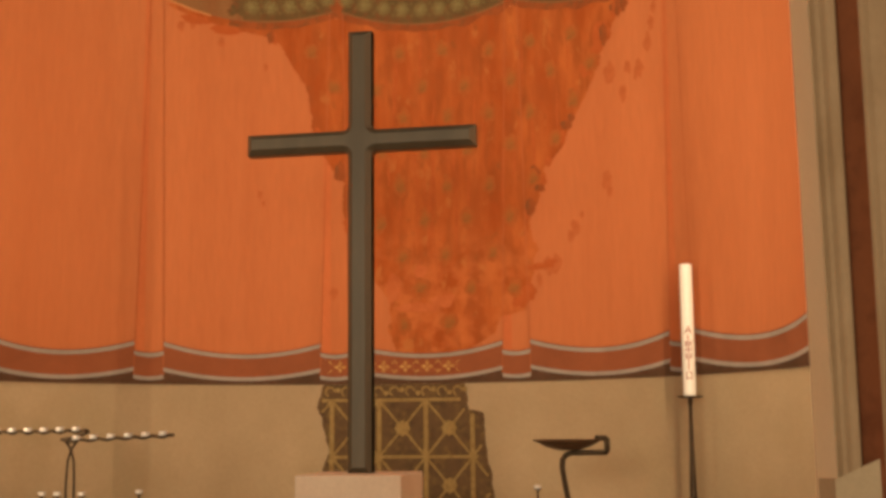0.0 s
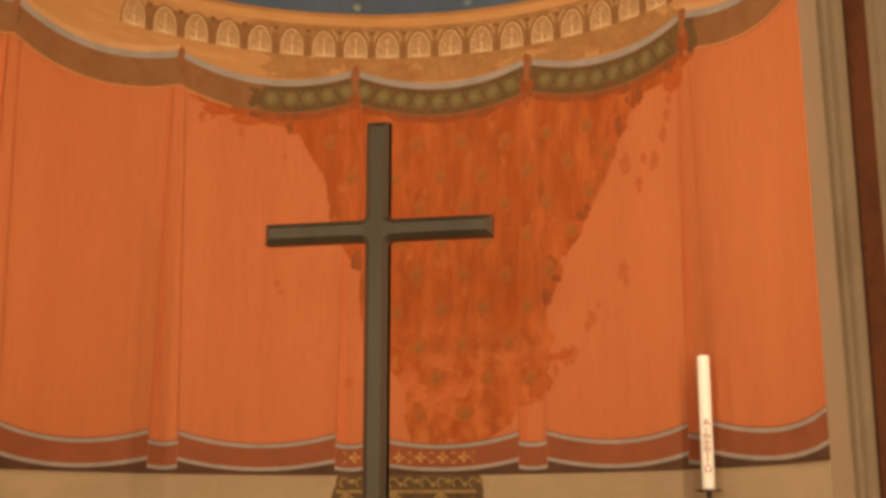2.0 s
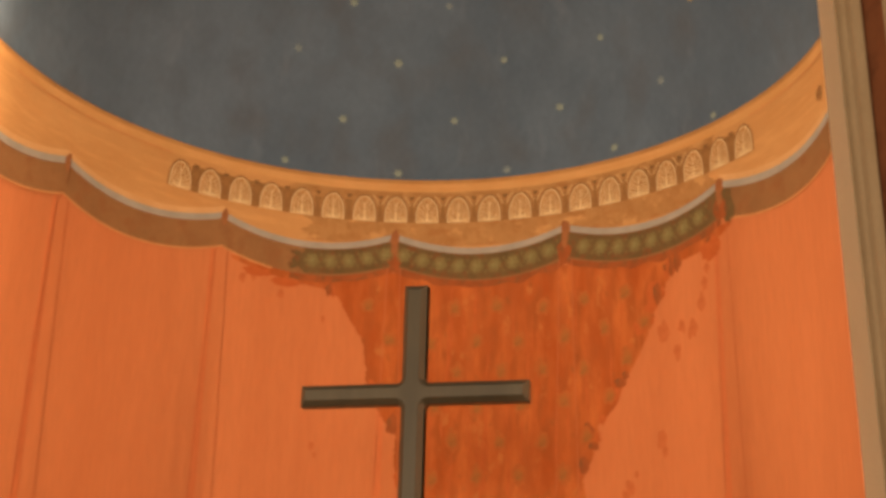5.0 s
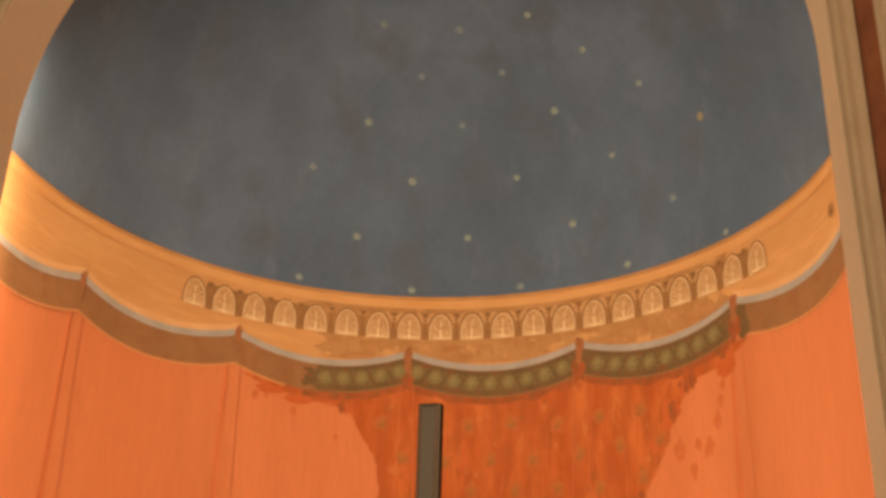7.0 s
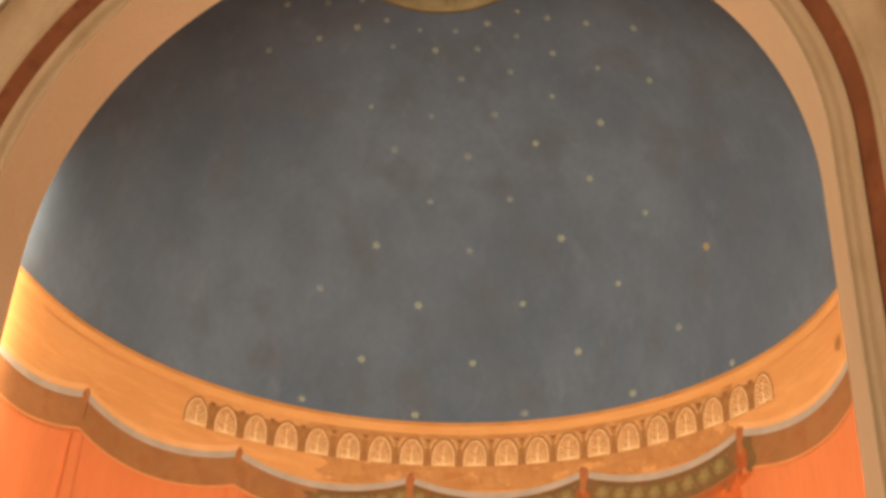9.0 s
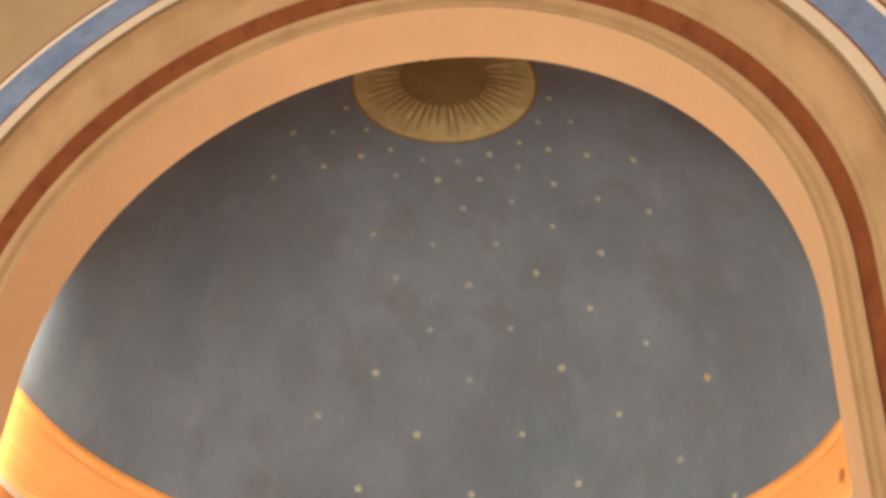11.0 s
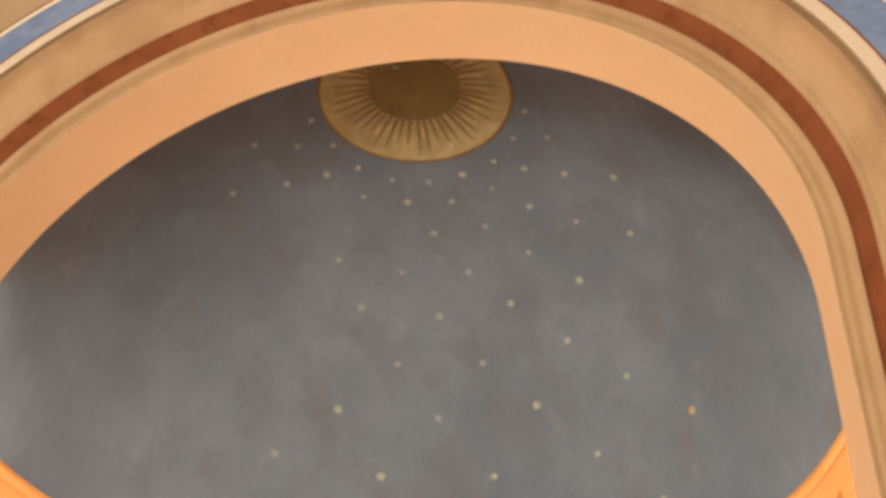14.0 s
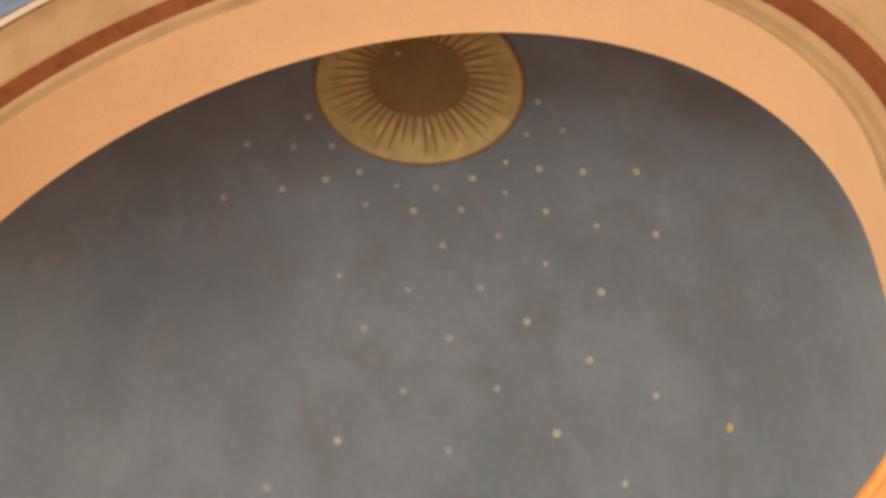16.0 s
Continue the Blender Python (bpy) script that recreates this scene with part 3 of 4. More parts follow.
for i in range(20):
    deg = -53.5 + 5.495 * i
    if i < 19:
        turned("arcade_column", me_col, deg + 2.7475, 4.968, 0.0078, apse)
        if 5 < i < 17:
            turned("arcade_vee", me_vee, deg + 2.7475, 4.968, 0.0118, apse)
    turned("arcade_panel", me_fill, deg, 4.968, 0.0085, apse)
    turned("arcade_outline", me_rim, deg, 4.968, 0.010, apse)
    turned("arcade_tracery", me_line, deg, 4.968, 0.0115, apse)
    if i < 19:
        turned("trefoil", me_dot, deg + 2.75, 5.160, 0.0115, apse)
rose = []
for i in range(5):
    a = 2 * math.pi * i / 5
    rose += stroke(round_pts(0.026 * math.cos(a), 0.026 * math.sin(a), 0.018, 10) + [(0.026 * math.cos(a) + 0.018, 0.026 * math.sin(a))], 0.009)
me_rose = wall_mesh("painted_rosette", rose, M_ARCHDARK)
turned("painted_rosette", me_rose, 71.4, 4.99, 0.0085, apse)

# old border with medallions
for a0, a1 in ((-30.6, -15), (-15, 15), (15, 45), (45, 47.5)):
    c = -30 if a0 < -20 else 60 if a0 == 45 else (a0 + a1) / 2
    sheet("old_border", a0, a1, lambda a: 4.512 + 0.115 * ((a - c) / 15.0) ** 2, lambda a: 4.706 + 0.115 * ((a - c) / 15.0) ** 2, 0.0105, M_OLIVE, apse, 1.0)
me_medal = wall_mesh("medallion", [round_pts(0, 0, 0.044, 24, 0.06, 6)], M_MEDAL)
me_medal_mark = wall_mesh("medallion_rosette", stroke(round_pts(0, 0, 0.031, 12) + [(0.031, 0)], 0.006) + [round_pts(0.019 * math.cos(1.257 * k), 0.019 * math.sin(1.257 * k), 0.005, 6) for k in range(5)], M_OLIVE)
me_medal_ring = wall_mesh("medallion_ring", stroke(round_pts(0, 0, 0.057, 16) + [(0.057, 0)], 0.008), M_LEAF)
me_leaf = wall_mesh("leaf", [[(-0.010, 0.045), (0, 0.062), (0.010, 0.045), (0, 0.03)], [(-0.010, -0.045), (0, -0.03), (0.010, -0.045), (0, -0.062)]], M_LEAF)
for i in range(24):
    deg = -29.2 + 3.17 * i
    if min(abs(deg - p) for p in (-15, 15, 45)) < 1.3:
        continue
    c = round(deg / 30.0) * 30
    z = 4.612 + 0.115 * ((deg - c) / 15.0) ** 2
    turned("medallion_ring", me_medal_ring, deg, z, 0.013, apse)
    turned("medallion", me_medal, deg, z, 0.0145, apse)
    turned("medallion_rosette", me_medal_mark, deg, z, 0.0158, apse)
    deg2 = deg + 1.58
    if min(abs(deg2 - p) for p in (-15, 15, 45)) > 1.3 and deg2 < 44:
        turned("leaf", me_leaf, deg2, 4.612 + 0.115 * ((deg2 - round(deg2 / 30.0) * 30) / 15.0) ** 2, 0.013, apse)

# patch of the older red fresco with its torn outline
rag = random.Random(4)


left_edge = ragged([(2.10, -5.2), (2.21, -5.6), (2.49, -6.3), (2.58, -8.0), (2.69, -9.5), (2.85, -12.6), (3.1, -13.7), (3.30, -13.6), (3.39, -14.4), (3.47, -16.3), (3.60, -17.8), (3.74, -18.9), (4.02, -19.8), (4.20, -22.1), (4.34, -24.5), (4.40, -27), (4.44, -33.4), (4.48, -39), (4.54, -43)], 0.75, 1.0)
right_edge = ragged([(2.10, 6.5), (2.17, 9.0), (2.23, 11.8), (2.34, 12.8), (2.38, 16.8), (2.57, 17.6), (2.70, 18.8), (2.80, 19.3), (2.86, 18.2), (2.98, 17.6), (3.05, 18.0), (3.22, 20.3), (3.27, 20.8), (3.35, 20.2), (3.49, 23.2), (3.65, 25.8), (3.96, 30.0), (4.09, 30.9), (4.26, 33.5), (4.40, 35.6), (4.44, 42.7), (4.54, 47.0)], 0.8, 9.0)
upright("old_fresco_patch", 2.10, 4.56, left_edge, right_edge, 0.0065, M_OLDRED, apse, 0.012, "older darker red fresco with a torn outline")


for deg, z, wide, high in ((-1.5, 2.42, 0.16, 0.035), (2.8, 2.47, 0.09, 0.05), (-5.5, 2.56, 0.05, 0.10), (-1.0, 2.68, 0.05, 0.05)):
    blot("repaired_spot", deg, z, wide, high, M_REPAIR, 0.0078)
for k in range(34):
    # darker remains along the torn outline
    z = rag.uniform(3.0, 4.36) if k % 3 else rag.uniform(4.36, 4.48)
    deg = (right_edge(z) - rag.uniform(0.2, 1.6)) if k % 5 else (left_edge(z) + rag.uniform(0.3, 1.5))
    blot("dark_remains", deg, z, rag.uniform(0.015, 0.045), rag.uniform(0.025, 0.075), M_SMOKE if k % 2 else M_STREAK, 0.0081 + 0.0002 * (k % 4))
for deg, z, wide, high in ((19.5, 2.675, 0.10, 0.022), (21.3, 2.70, 0.05, 0.02), (17.5, 2.50, 0.05, 0.06), (15.8, 2.44, 0.06, 0.05), (28.6, 4.00, 0.06, 0.05), (31.0, 4.22, 0.05, 0.10), (42.5, 4.42, 0.09, 0.08), (-38.5, 4.47, 0.10, 0.035), (-33.5, 4.42, 0.12, 0.03)):
    blot("dull_spot", deg, z, wide, high, M_STREAK, 0.0082)
for deg, z, wide, high in ((-31.2, 4.60, 0.05, 0.07), (-32.4, 4.56, 0.035, 0.03), (-32.0, 4.66, 0.04, 0.025), (46.9, 4.64, 0.05, 0.09)):
    blot("olive_spot", deg, z, wide, high, M_OLIVE, 0.0112)
for deg in (-15, 15, 45):
    blot("worn_spot", deg, 4.665, 0.055, 0.075, M_SMOKE, 0.0118)
for row in range(9):
    z = 2.30 + 0.248 * row
    for col in range(-4, 5):
        deg = 7.5 * col + (-0.4 if row % 2 else -4.0) + rag.uniform(-0.4, 0.4)
        if left_edge(z) + 1.2 < deg < right_edge(z) - 1.2:
            zz = z + rag.uniform(-0.02, 0.02)
            blot("faded_flower", deg, zz, rag.uniform(0.046, 0.060), rag.uniform(0.060, 0.080), M_FLOWERSOFT, 0.0090)
            blot("faded_flower", deg + rag.uniform(-0.2, 0.2), zz, rag.uniform(0.026, 0.036), rag.uniform(0.036, 0.050), M_FLOWER, 0.0096)
for k in range(60):
    # brush streaks of the painted folds
    z0 = rag.uniform(2.75, 4.0)
    deg = rag.uniform(-14, 30)
    ln = rag.uniform(0.2, 0.8)
    if left_edge(z0) + 1 < deg < right_edge(z0) - 1 and left_edge(min(z0 + ln, 4.4)) + 1 < deg < right_edge(min(z0 + ln, 4.4)) - 1:
        w = rag.uniform(0.08, 0.25)
        f = ragged([(z0, deg), (z0 + ln, deg + rag.uniform(-0.3, 0.3))], 0.25, k)
        mid = z0 + ln / 2
        upright("brush_streak", z0, min(z0 + ln, 4.45), lambda z: f(z) - w * (1 - abs(z - mid) / ln * 1.6), lambda z: f(z) + w * (1 - abs(z - mid) / ln * 1.6), 0.0085, M_STREAK, apse, 0.03)
for deg, z, r in ((32.7, 3.94, 0.055), (38.2, 3.91, 0.05), (41.0, 4.20, 0.035), (40.2, 4.08, 0.04), (41.5, 4.30, 0.03), (35.2, 3.78, 0.04), (36.2, 3.95, 0.035), (31.7, 3.21, 0.045), (32.2, 3.13, 0.03), (25.8, 2.91, 0.045), (24.9, 2.86, 0.03),
                  (22.2, 2.69, 0.05), (20.8, 2.68, 0.05), (19.2, 2.58, 0.03), (27.0, 3.0, 0.02), (19.2, 2.56, 0.022), (-27.4, 3.23, 0.026), (-26.8, 3.17, 0.018), (-26.7, 4.17, 0.02), (-34.1, 4.33, 0.03), (-40.9, 4.41, 0.03), (-39.0, 4.44, 0.03), (-15.3, 2.53, 0.035)):
    pts = []
    for i in range(18):
        a = 2 * math.pi * i / 18
        q = r * (1 + 0.55 * noise.noise(Vector((math.cos(a) * 1.6 + deg, math.sin(a) * 1.6, z * 5))))
        pts.append((q * math.cos(a) * 0.75, q * math.sin(a) * 1.35))
    turned("paint_loss", wall_mesh("paint_loss", [pts], M_LOSS), deg, z, 0.0065, apse)

# old border ornament beside the cross
sheet("gold_border", -14.2, 5.3, 1.965, 2.050, 0.0095, M_BORDEROLD, apse, 1.0)
orn = []
for dx, dy in ((1, 0), (-1, 0), (0, 1), (0, -1)):
    orn.append([(0.003 * dx, 0.003 * dy), (0.022 * dx + 0.012 * dy, 0.022 * dy + 0.012 * dx), (0.041 * dx + 0.005 * dy, 0.041 * dy + 0.005 * dx), (0.041 * dx - 0.005 * dy, 0.041 * dy - 0.005 * dx), (0.022 * dx - 0.012 * dy, 0.022 * dy - 0.012 * dx)])
orn += stroke([(-0.082, -0.042), (-0.056, -0.020)], 0.007) + stroke([(0.082, -0.042), (0.056, -0.020)], 0.007) + stroke([(-0.082, 0.042), (-0.056, 0.020)], 0.007) + stroke([(0.082, 0.042), (0.056, 0.020)], 0.007)
me_orn = wall_mesh("gold_cross_ornament", orn, M_GOLD)
for i in range(6):
    turned("gold_cross_ornament", me_orn, -14.2 + 3.55 * i, 2.008, 0.011, apse)

# dark fresco fragment below the curtain
lo_l = ragged([(0.95, -16.8), (1.30, -16.9), (1.42, -15.9), (1.55, -16.6), (1.73, -17.8), (1.885, -16.8)], 0.5, 21.0)
lo_r = ragged([(0.95, 11.2), (1.18, 10.8), (1.41, 9.7), (1.69, 9.2), (1.70, 6.9), (1.885, 6.1)], 0.35, 33.0)
upright("dark_fresco_patch", 0.95, 1.886, lo_l, lo_r, 0.004, M_FRESCO, apse, 0.012, "dark older fresco with olive lattice and rosettes")


def clip_line(u0, v0, u1, v1, w):
    """The stretch of a lattice bar that lies inside the fragment."""
    out, n = [], 24
    run = []
    for i in range(n + 1):
        u, v = u0 + (u1 - u0) * i / n, v0 + (v1 - v0) * i / n
        if 0.96 < v < 1.88 and lo_l(v) + 0.4 < u < lo_r(v) - 0.4:
            run.append((radians(u) * R, v))
        else:
            if len(run) > 1:
                out += stroke(run, w)
            run = []
    return out + (stroke(run, w) if len(run) > 1 else [])


COLS, ROWS_Z = [-23.1, -15.5, -7.9, -0.28, 7.4, 15.0], [0.985, 1.380, 1.775]
for u in COLS:
    q = clip_line(u, 0.95, u, 1.775, 0.032)
    if q:
        turned("lattice_bar", wall_mesh("lattice_bar", q, M_FRESCOLINE), 0, 0, 0.0065, apse)
for v in ROWS_Z:
    q = clip_line(-20, v, 14, v, 0.022)
    if q:
        turned("lattice_bar", wall_mesh("lattice_bar", q, M_FRESCOLINE), 0, 0, 0.0068, apse)
for a, b in zip(COLS, COLS[1:]):
    for c, d in zip(ROWS_Z, ROWS_Z[1:]):
        q = clip_line(a, c, b, d, 0.016) + clip_line(a, d, b, c, 0.016)
        mu, mv = (a + b) / 2, (c + d) / 2
        if lo_l(mv) + 1.3 < mu < lo_r(mv) - 1.3:
            q += [[(x + radians(mu) * R, y + mv) for x, y in round_pts(0, 0, 0.052, 20, 0.12, 8)]]
        if q:
            turned("lattice_rosette", wall_mesh("lattice_rosette", q, M_FRESCOLINE), 0, 0, 0.0078, apse)
scroll = []
for i in range(9):
    u = radians(-15.8 + 2.6 * i) * R
    scroll += stroke(round_pts(u, 1.835, 0.032, 10)[:8], 0.013) + [round_pts(u + 0.055, 1.835 + 0.012 * (-1) ** i, 0.018, 8)]
turned("scroll_border", wall_mesh("scroll_border", scroll, M_FRESCOLINE), 0, 0, 0.0068, apse)


# ---- painting: dome ----
def dome_z(px, py, r):
    q = r * r - px * px - (py * py if py > 0 else 0)
    return SPRING + math.sqrt(max(q, 0.0))


star_pts = [(0.038 * (1 if i % 2 == 0 else 0.55) * math.cos(math.pi * i / 6 + 0.5), 0.038 * (1 if i % 2 == 0 else 0.55) * math.sin(math.pi * i / 6 + 0.5)) for i in range(12)]
star_v = [(a, b, 0) for a, b in star_pts] + [(0, 0, 0.004)]
star_f = [(i, (i + 1) % 12, 12) for i in range(12)]
me_star = mesh_of("star", star_v, star_f, M_STAR)
me_dim = mesh_of("star", star_v, star_f, M_STARDIM)
me_orange = mesh_of("star", star_v, star_f, M_STARORANGE)
sr = random.Random(11)
STAR_ROWS = ((1.5, -36, 46), (11.0, -26, 36), (21.7, -36, 46), (31.5, -26, 36), (40.7, -16, 26), (49.0, -26, 57), (56.3, -76, 67), (63.0, -87, 57), (68.5, -76, 67), (72.8, -87, 80))
for row, (el, west, east) in enumerate(STAR_ROWS):
    first = -95 + (0 if row % 2 == 0 else 10)
    for k in range(10):
        lon = first + 20 * k
        if not west <= lon <= east or (row, lon) in ((6, -55), (7, -45), (7, -25)):
            continue
        lon2, el2 = lon + sr.uniform(-0.6, 0.6), el + sr.uniform(-0.4, 0.4)
        e, a = radians(el2), radians(lon2)
        d = Vector((math.cos(e) * math.sin(a), math.cos(e) * math.cos(a), math.sin(e)))
        ob = part("star", me_orange if (row, lon) == (2, 45) else me_dim if sr.random() < 0.42 else me_star, None, dome)
        ob.matrix_world = Matrix.Translation(Vector((0, 0, SPRING)) + d * (R - 0.006)) @ (-d).to_track_quat("Z", "Y").to_matrix().to_4x4() @ Matrix.Rotation(sr.uniform(0, 1), 4, "Z") @ Matrix.Scale((0.80 if row > 5 else 0.95) * sr.uniform(0.85, 1.15), 4)


def shell_mid(q):
    """The shell's rings sit a little off centre, the inner ones more."""
    return -0.048 + 0.08 * max(0.0, q - 0.3)


def dome_disc(name, r0, r1, depth, material, n=72, rings=4, ridge=0.0, lobes=44):
    vs, fs = [], []
    for j in range(rings + 1):
        q = r0 + (r1 - r0) * j / rings
        for i in range(n):
            a = 2 * math.pi * i / n
            px, py = q * math.cos(a), q * math.sin(a) * 0.92 + shell_mid(q)
            vs.append((px, py, dome_z(px, py, R - depth) - ridge * math.sin(math.pi * j / rings) * (0.5 + 0.5 * math.cos(lobes * a))))
    for j in range(rings):
        for i in range(n):
            k = j * n + i
            fs.append((k, j * n + (i + 1) % n, (j + 1) * n + (i + 1) % n, k + n))
    return part(name, mesh_of(name, vs, fs, material, True), None, dome)


dome_disc("medallion_edge", 0.625, 0.660, 0.010, M_SHELLLINE)["label"] = "dark brown outline"
dome_disc("shell_medallion", 0.30, 0.640, 0.014, M_SHELL, 264, 8, 0.004)["label"] = "ochre fluted shell medallion at the apex"
dome_disc("shell_centre", 0.004, 0.312, 0.020, M_SHELLDARK, 72, 4)["label"] = "dark olive-brown centre"
for i in range(44):
    a = 2 * math.pi * (i + sr.uniform(-0.12, 0.12)) / 44
    ln, thick = 0.50 + 0.10 * sr.random(), sr.uniform(0.75, 1.25)
    vs, wv = [], Vector((-math.sin(a), math.cos(a)))
    for q, w in ((0.308, 0.0125), (0.36, 0.0115), (0.44, 0.008), (ln, 0.002)):
        for sx in (-1, 1):
            px, py = q * math.cos(a) + wv.x * w * thick * sx, (q * math.sin(a) + wv.y * w * thick * sx) * 0.92 + shell_mid(q)
            vs.append((px, py, dome_z(px, py, R - 0.0225)))
    part("flute", mesh_of("flute", vs, [(0, 1, 3, 2), (2, 3, 5, 4), (4, 5, 7, 6)], M_SHELLLINE), None, dome)
for a, q0, q1, w in ((-1.86 + math.pi, 0.50, 0.575, 0.012), (1.62, 0.35, 0.45, 0.007), (2.35, 0.43, 0.50, 0.008), (0.35, 0.52, 0.58, 0.006), (2.9, 0.40, 0.46, 0.006)):
    # pale flaked spots on the ribs
    vs, wv = [], Vector((-math.sin(a), math.cos(a)))
    for q, k in ((q0, 0.4), ((q0 + q1) / 2, 1.0), (q1, 0.5)):
        for sx in (-1, 1):
            px, py = q * math.cos(a) + wv.x * w * k * sx, (q * math.sin(a) + wv.y * w * k * sx) * 0.92 + shell_mid(q)
            vs.append((px, py, dome_z(px, py, R - 0.0235)))
    part("flaked_spot", mesh_of("flaked_spot", vs, [(0, 1, 3, 2), (2, 3, 5, 4)], M_FLAKE), None, dome)


# ---- things: hook under the medallion ----
hook = part("ceiling_hook", rod([(0, 0, 0.02), (0, 0, -0.05), (0.004, 0, -0.075), (0.016, 0, -0.088), (0.028, 0, -0.078), (0.030, 0, -0.06)], 0.006, 8), M_CUP)
hook.location = (-0.085, -0.28, dome_z(-0.085, -0.28, R))
tagged(hook, "small pale metal hook hanging from the dome", "hook")


# ---- things: altar cross and its plinth ----
def make_cross(px, py, pz, top, half, arm_z, w, h, depth):
    outline = [(-w, 0), (w, 0), (w, arm_z - h), (half, arm_z - h), (half, arm_z + h), (w, arm_z + h), (w, top), (-w, top), (-w, arm_z + h), (-half, arm_z + h), (-half, arm_z - h), (-w, arm_z - h)]
    bm = bmesh.new()
    f0 = [bm.verts.new((a, -depth, b)) for a, b in outline]
    f1 = [bm.verts.new((a, depth, b)) for a, b in outline]
    front = bm.faces.new(f0)
    bm.faces.new(f1[::-1])
    n = len(outline)
    for i in range(n):
        bm.faces.new((f0[i], f1[i], f1[(i + 1) % n], f0[(i + 1) % n]))
    # rounded inner corners, then a wide chamfer all round the front
    inner_e = [e for e in bm.edges if abs(e.verts[0].co.y - e.verts[1].co.y) > depth and abs(abs(e.verts[0].co.x) - w) < 1e-5 and abs(abs(e.verts[0].co.z - arm_z) - h) < 1e-5]
    bmesh.ops.bevel(bm, geom=inner_e, offset=0.03, segments=4, affect="EDGES", profile=0.5)
    rim_e = [e for e in bm.edges if all(abs(v.co.y + depth) < 1e-5 for v in e.verts)]
    bmesh.ops.bevel(bm, geom=rim_e, offset=0.032, segments=1, affect="EDGES", profile=0.5)
    bmesh.ops.recalc_face_normals(bm, faces=bm.faces)
    ob = tagged(new("altar_cross"), "tall dark bronze cross standing on a pale stone plinth", "cross")
    ob.location = (px, py, pz)
    # parted where the arms meet the upright
    for name, cuts in (("upright", ((w, 1), (-w, -1))), ("arm", ((w, -1),)), ("arm", ((-w, 1),))):
        piece = bm.copy()
        for cx, side in cuts:
            got = bmesh.ops.bisect_plane(piece, geom=piece.verts[:] + piece.edges[:] + piece.faces[:], plane_co=(cx, 0, 0), plane_no=(side, 0, 0), clear_outer=True)
        part(name, piece, M_CROSS, ob)
    bm.free()
    return ob


PLINTH_Z = 1.335
make_cross(-0.035, 0.75, PLINTH_Z, 2.555, 0.680, 1.90, 0.069, 0.062, 0.05)
plinth = part("cross_plinth", bevelled_box(-0.32, 0.265, 0.44, 1.02, 0.0, PLINTH_Z, 0.006, 2), M_STONE)
tagged(plinth, "pale sandstone block plinth standing on the floor", "plinth")


# ---- things: paschal candle on its stand ----
def make_candle_stand(px, py, top):
    base = tagged(new("candle_stand"), "slim forged iron candle stand with a round drip plate", "candle stand")
    base.location = (px, py, 0)
    part("foot", lathe([(0.12, 0.0), (0.12, 0.02), (0.09, 0.035), (0.04, 0.06), (0.026, 0.09)]), M_IRON, base)
    part("stem", lathe([(0.026, 0.08), (0.027, 0.5), (0.026, 1.05), (0.020, 1.25), (0.014, 1.45), (0.011, top - 0.06), (0.016, top - 0.03), (0.013, top - 0.008)], 16), M_IRON, base)
    part("drip_plate", lathe([(0.012, top - 0.010), (0.055, top - 0.008), (0.076, top - 0.002), (0.078, top + 0.004), (0.060, top), (0.0375, top - 0.001)]), M_IRON, base, "round iron drip plate")
    return base


def make_paschal_candle(px, py, pz):
    ob = tagged(new("paschal_candle"), "tall white candle with red letters on an iron stand", "candle")
    ob.location = (px, py, pz)
    part("wax", lathe([(0.036, 0.0), (0.0365, 0.02), (0.0365, 0.745), (0.034, 0.757), (0.026, 0.760), (0.018, 0.752), (0.004, 0.750)], 28), M_WAX, ob)
    part("wick", rod([(0, 0, 0.748), (0.001, 0, 0.765), (0.003, 0, 0.775)], 0.0018, 6), M_IRON, ob, "short black wick")
    for body, z, size in (("A", 0.355, 0.062), ("\u03a9", 0.098, 0.058)):
        cu = bpy.data.curves.new("letter", "FONT")
        cu.body, cu.size, cu.align_x, cu.extrude = body, size, "CENTER", 0.0008
        cu.materials.append(M_RED)
        le = new("letter", cu)
        le.parent = ob
        le.matrix_basis = pose(0, 0, 0, 0, 0, 2) @ pose(0.0, -0.0378, z, 90, 0, 0)
    bm = bmesh.new()
    box(bm, -0.0032, 0.0032, -0.0385, -0.036, 0.150, 0.350)
    part("cross_stroke", bm, M_RED, ob)
    bm = bmesh.new()
    box(bm, -0.022, 0.022, -0.0385, -0.028, 0.262, 0.267)
    part("cross_stroke", bm, M_RED, ob)
    for bx, bz in ((-0.016, 0.285), (0.010, 0.285), (-0.016, 0.215), (0.010, 0.215)):
        bm = bmesh.new()
        box(bm, bx, bx + 0.007, -0.0375, -0.030, bz, bz + 0.028)
        part("numeral_bar", bm, M_RED, ob)
    return ob


make_candle_stand(1.797, 1.52, 1.753)
make_paschal_candle(1.797, 1.52, 1.754).scale = (1.05, 1.05, 1.05)


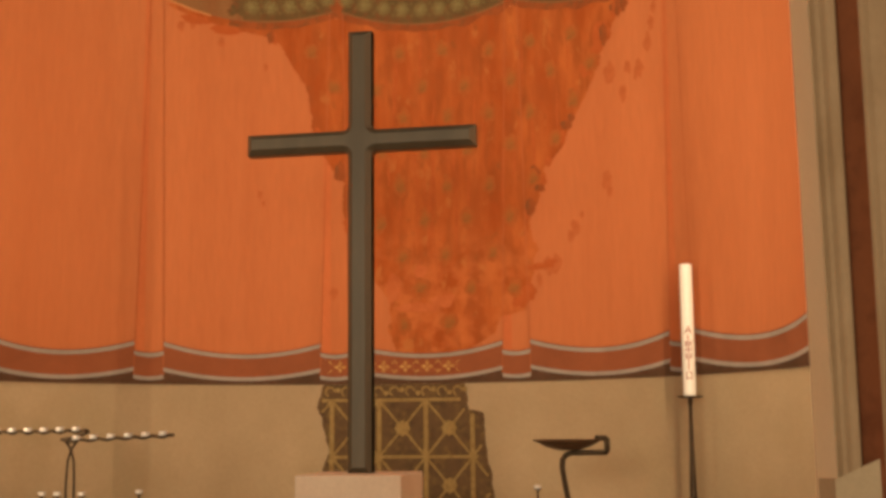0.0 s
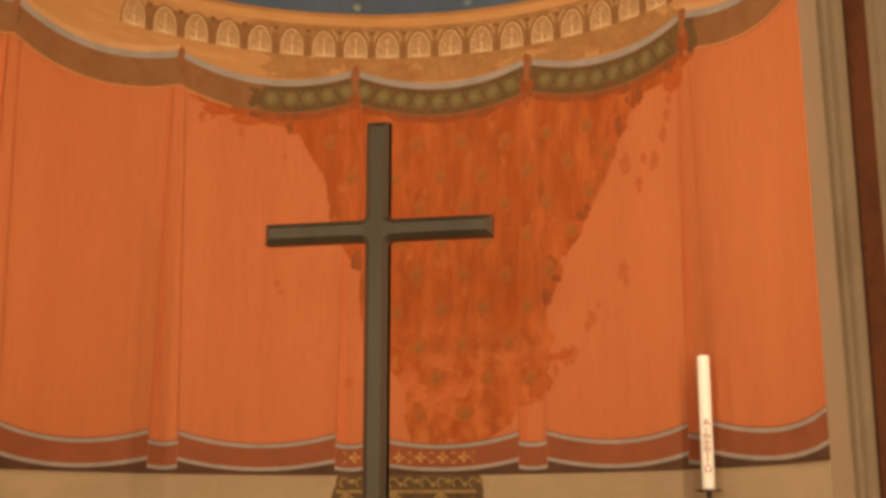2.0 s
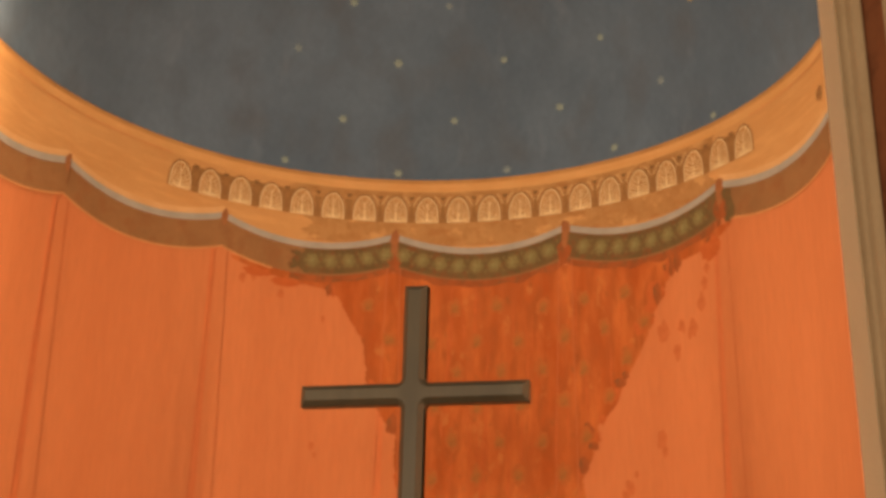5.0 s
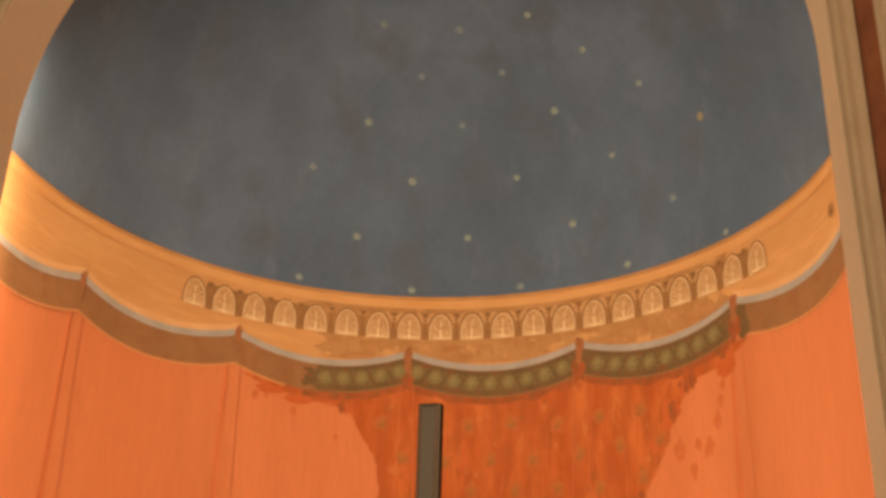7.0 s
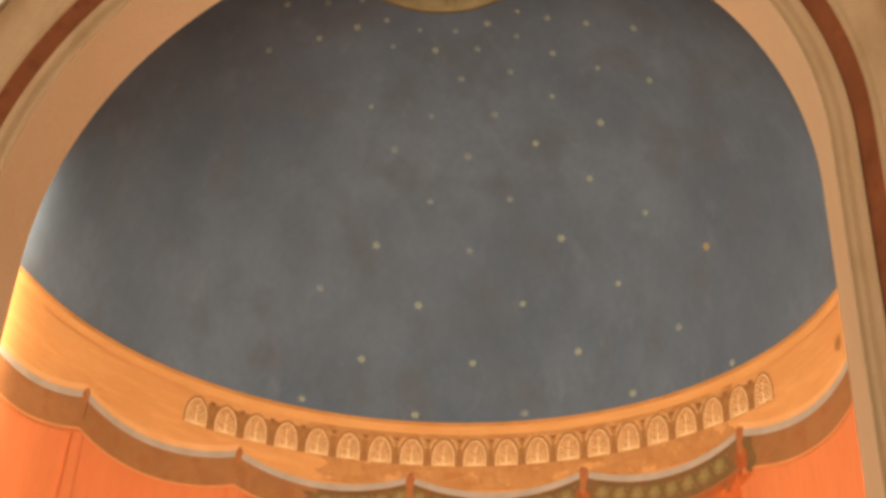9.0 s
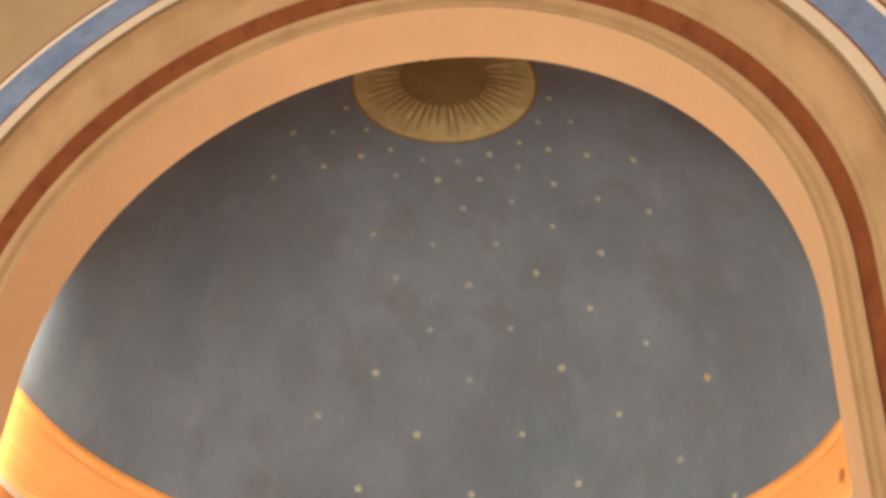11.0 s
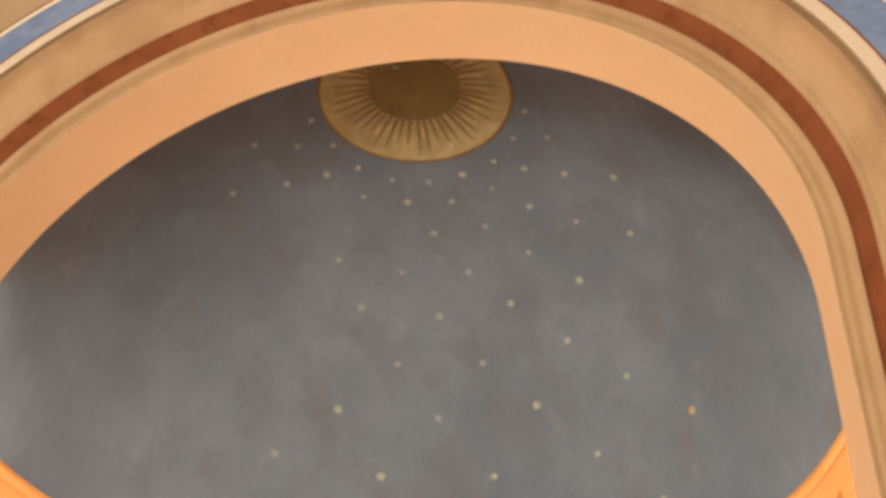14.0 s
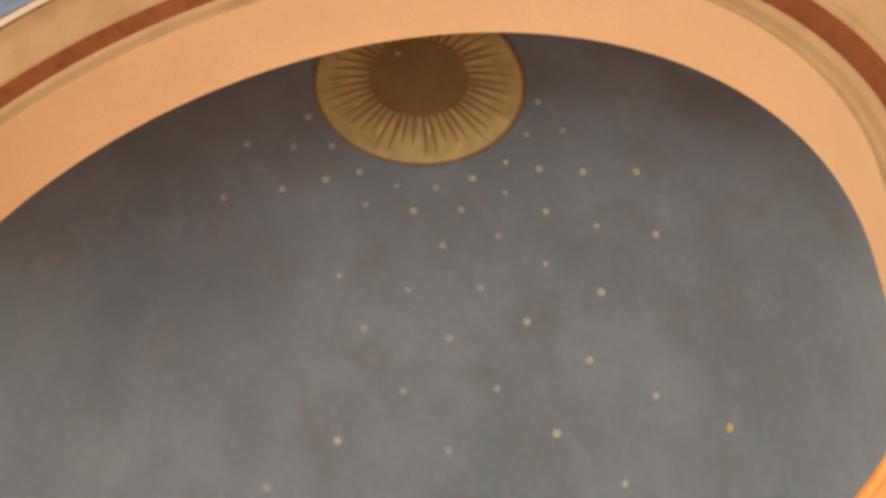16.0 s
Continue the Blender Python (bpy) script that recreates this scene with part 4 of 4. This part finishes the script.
# ---- things: bowl stand ----
def make_bowl_stand(px, py):
    ob = tagged(new("bowl_stand"), "forged iron stand with a shallow offering bowl", "stand")
    ob.location = (px, py, 0)
    path = [(0.36, 0, 1.515), (0.425, 0, 1.515), (0.430, 0, 1.51), (0.430, 0, 1.44), (0.425, 0, 1.434), (0.23, 0, 1.432), (0.195, 0, 1.422), (0.172, 0, 1.395), (0.168, 0, 1.35), (0.180, 0, 1.27), (0.198, 0, 1.17), (0.21, 0, 1.0), (0.218, 0, 0.6), (0.22, 0, 0.02)]
    part("bracket", rod(path, 0.016, 8, 1.4), M_IRON, ob, "bent flat iron bracket")
    bm = lathe([(0.025, 1.446), (0.07, 1.450), (0.13, 1.468), (0.175, 1.492), (0.205, 1.504), (0.206, 1.509), (0.175, 1.499), (0.12, 1.478), (0.05, 1.464), (0.004, 1.462)])
    bmesh.ops.translate(bm, verts=bm.verts, vec=(0.205, 0, 0))
    part("bowl", bm, M_BOWL, ob, "shallow rust-brown iron bowl")
    bm = lathe([(0.20, 0.0), (0.20, 0.015), (0.16, 0.025), (0.03, 0.035)])
    bmesh.ops.translate(bm, verts=bm.verts, vec=(0.22, 0, 0))
    part("foot", bm, M_IRON, ob)
    return ob


make_bowl_stand(0.885, 1.2)


# ---- things: votive rack with tea lights ----
def make_tealight(px, py, pz, lab):
    ob = tagged(new("tea_light"), lab, "tea light", "tea lights on the racks")
    ob.location = (px, py, pz)
    part("cup", lathe([(0.021, 0.0), (0.0225, 0.003), (0.023, 0.022), (0.0215, 0.022), (0.021, 0.018), (0.004, 0.0175)], 18), M_CUP, ob)
    part("wax", lathe([(0.0205, 0.010), (0.0205, 0.0205), (0.015, 0.021), (0.002, 0.0205)], 16), M_WAX, ob, "white wax")
    part("wick", rod([(0, 0, 0.019), (0.0008, 0, 0.026), (0.002, 0, 0.030)], 0.0009, 5), M_IRON, ob)
    return ob


rack = tagged(new("votive_rack"), "zigzag forged iron rack for tea lights on thin legs", "candle rack")
rack.location = (0, 0.4, 0)
pts, lights = [], []
for i in range(57):
    u = i / 56
    pts.append((-2.24 + 0.715 * u, 0.05 - 0.02 * u, 1.578 + 0.006 * math.cos(2 * math.pi * 7.2 * u) + 0.012 * max(0, u - 0.6)))
pts += [(-1.515, 0.03, 1.578), (-1.54, 0.0, 1.562), (-1.59, -0.03, 1.545), (-1.645, -0.05, 1.535)]
for i in range(49):
    u = i / 48
    pts.append((-1.63 + 0.650 * u, -0.05 + 0.01 * u, 1.528 + 0.005 * math.cos(2 * math.pi * 6.2 * u) + 0.026 * u))
part("zigzag_bar", rod(pts, 0.0085, 6), M_IRON, rack, "wavy iron bar")
for lx in (-1, 1):
    part("leg", rod([(-1.585 - lx * 0.035, -0.04, 1.53), (-1.585, -0.04, 1.48), (-1.585 + lx * 0.018, -0.04, 1.42), (-1.585 + lx * 0.024, -0.04, 1.30), (-1.585 + lx * 0.024, -0.04, 0.6), (-1.585 + lx * 0.06, -0.04, 0.02)], 0.0075, 6), M_IRON, rack)
bm = lathe([(0.16, 0.0), (0.16, 0.012), (0.12, 0.022), (0.02, 0.03)])
bmesh.ops.translate(bm, verts=bm.verts, vec=(-1.585, -0.04, 0))
part("foot", bm, M_IRON, rack)
for i in range(7):
    u = (0.5 + i) / 7.2
    make_tealight(-2.24 + 0.715 * u, 0.4 + 0.05 - 0.02 * u, 1.581 + 0.012 * max(0, u - 0.6), "small white tea light on the iron rack")
for i in range(6):
    u = (0.80 + i) / 6.45
    make_tealight(-1.63 + 0.650 * u, 0.4 - 0.05 + 0.01 * u, 1.532 + 0.026 * u, "small white tea light on the iron rack")


# ---- things: small low bright dots, built as tea lights on added stakes ----
for px, py in ((-2.12, 1.05), (-2.02, 1.05), (-1.86, 1.05), (-1.60, 1.3), (0.83, 1.9)):
    st = tagged(new("added_stake"), "thin iron stake added to hold a tea light", "candle stand", "low candle stakes")
    st.location = (px, py, 0)
    part("foot", lathe([(0.08, 0.0), (0.08, 0.01), (0.02, 0.02)], 20), M_IRON, st)
    part("stem", lathe([(0.006, 0.01), (0.006, 1.185)], 10), M_IRON, st)
    part("plate", lathe([(0.006, 1.183), (0.026, 1.186), (0.028, 1.190), (0.004, 1.190)], 18), M_IRON, st)
    make_tealight(px, py, 1.191, "small low bright dot built as a tea light on an added stake")
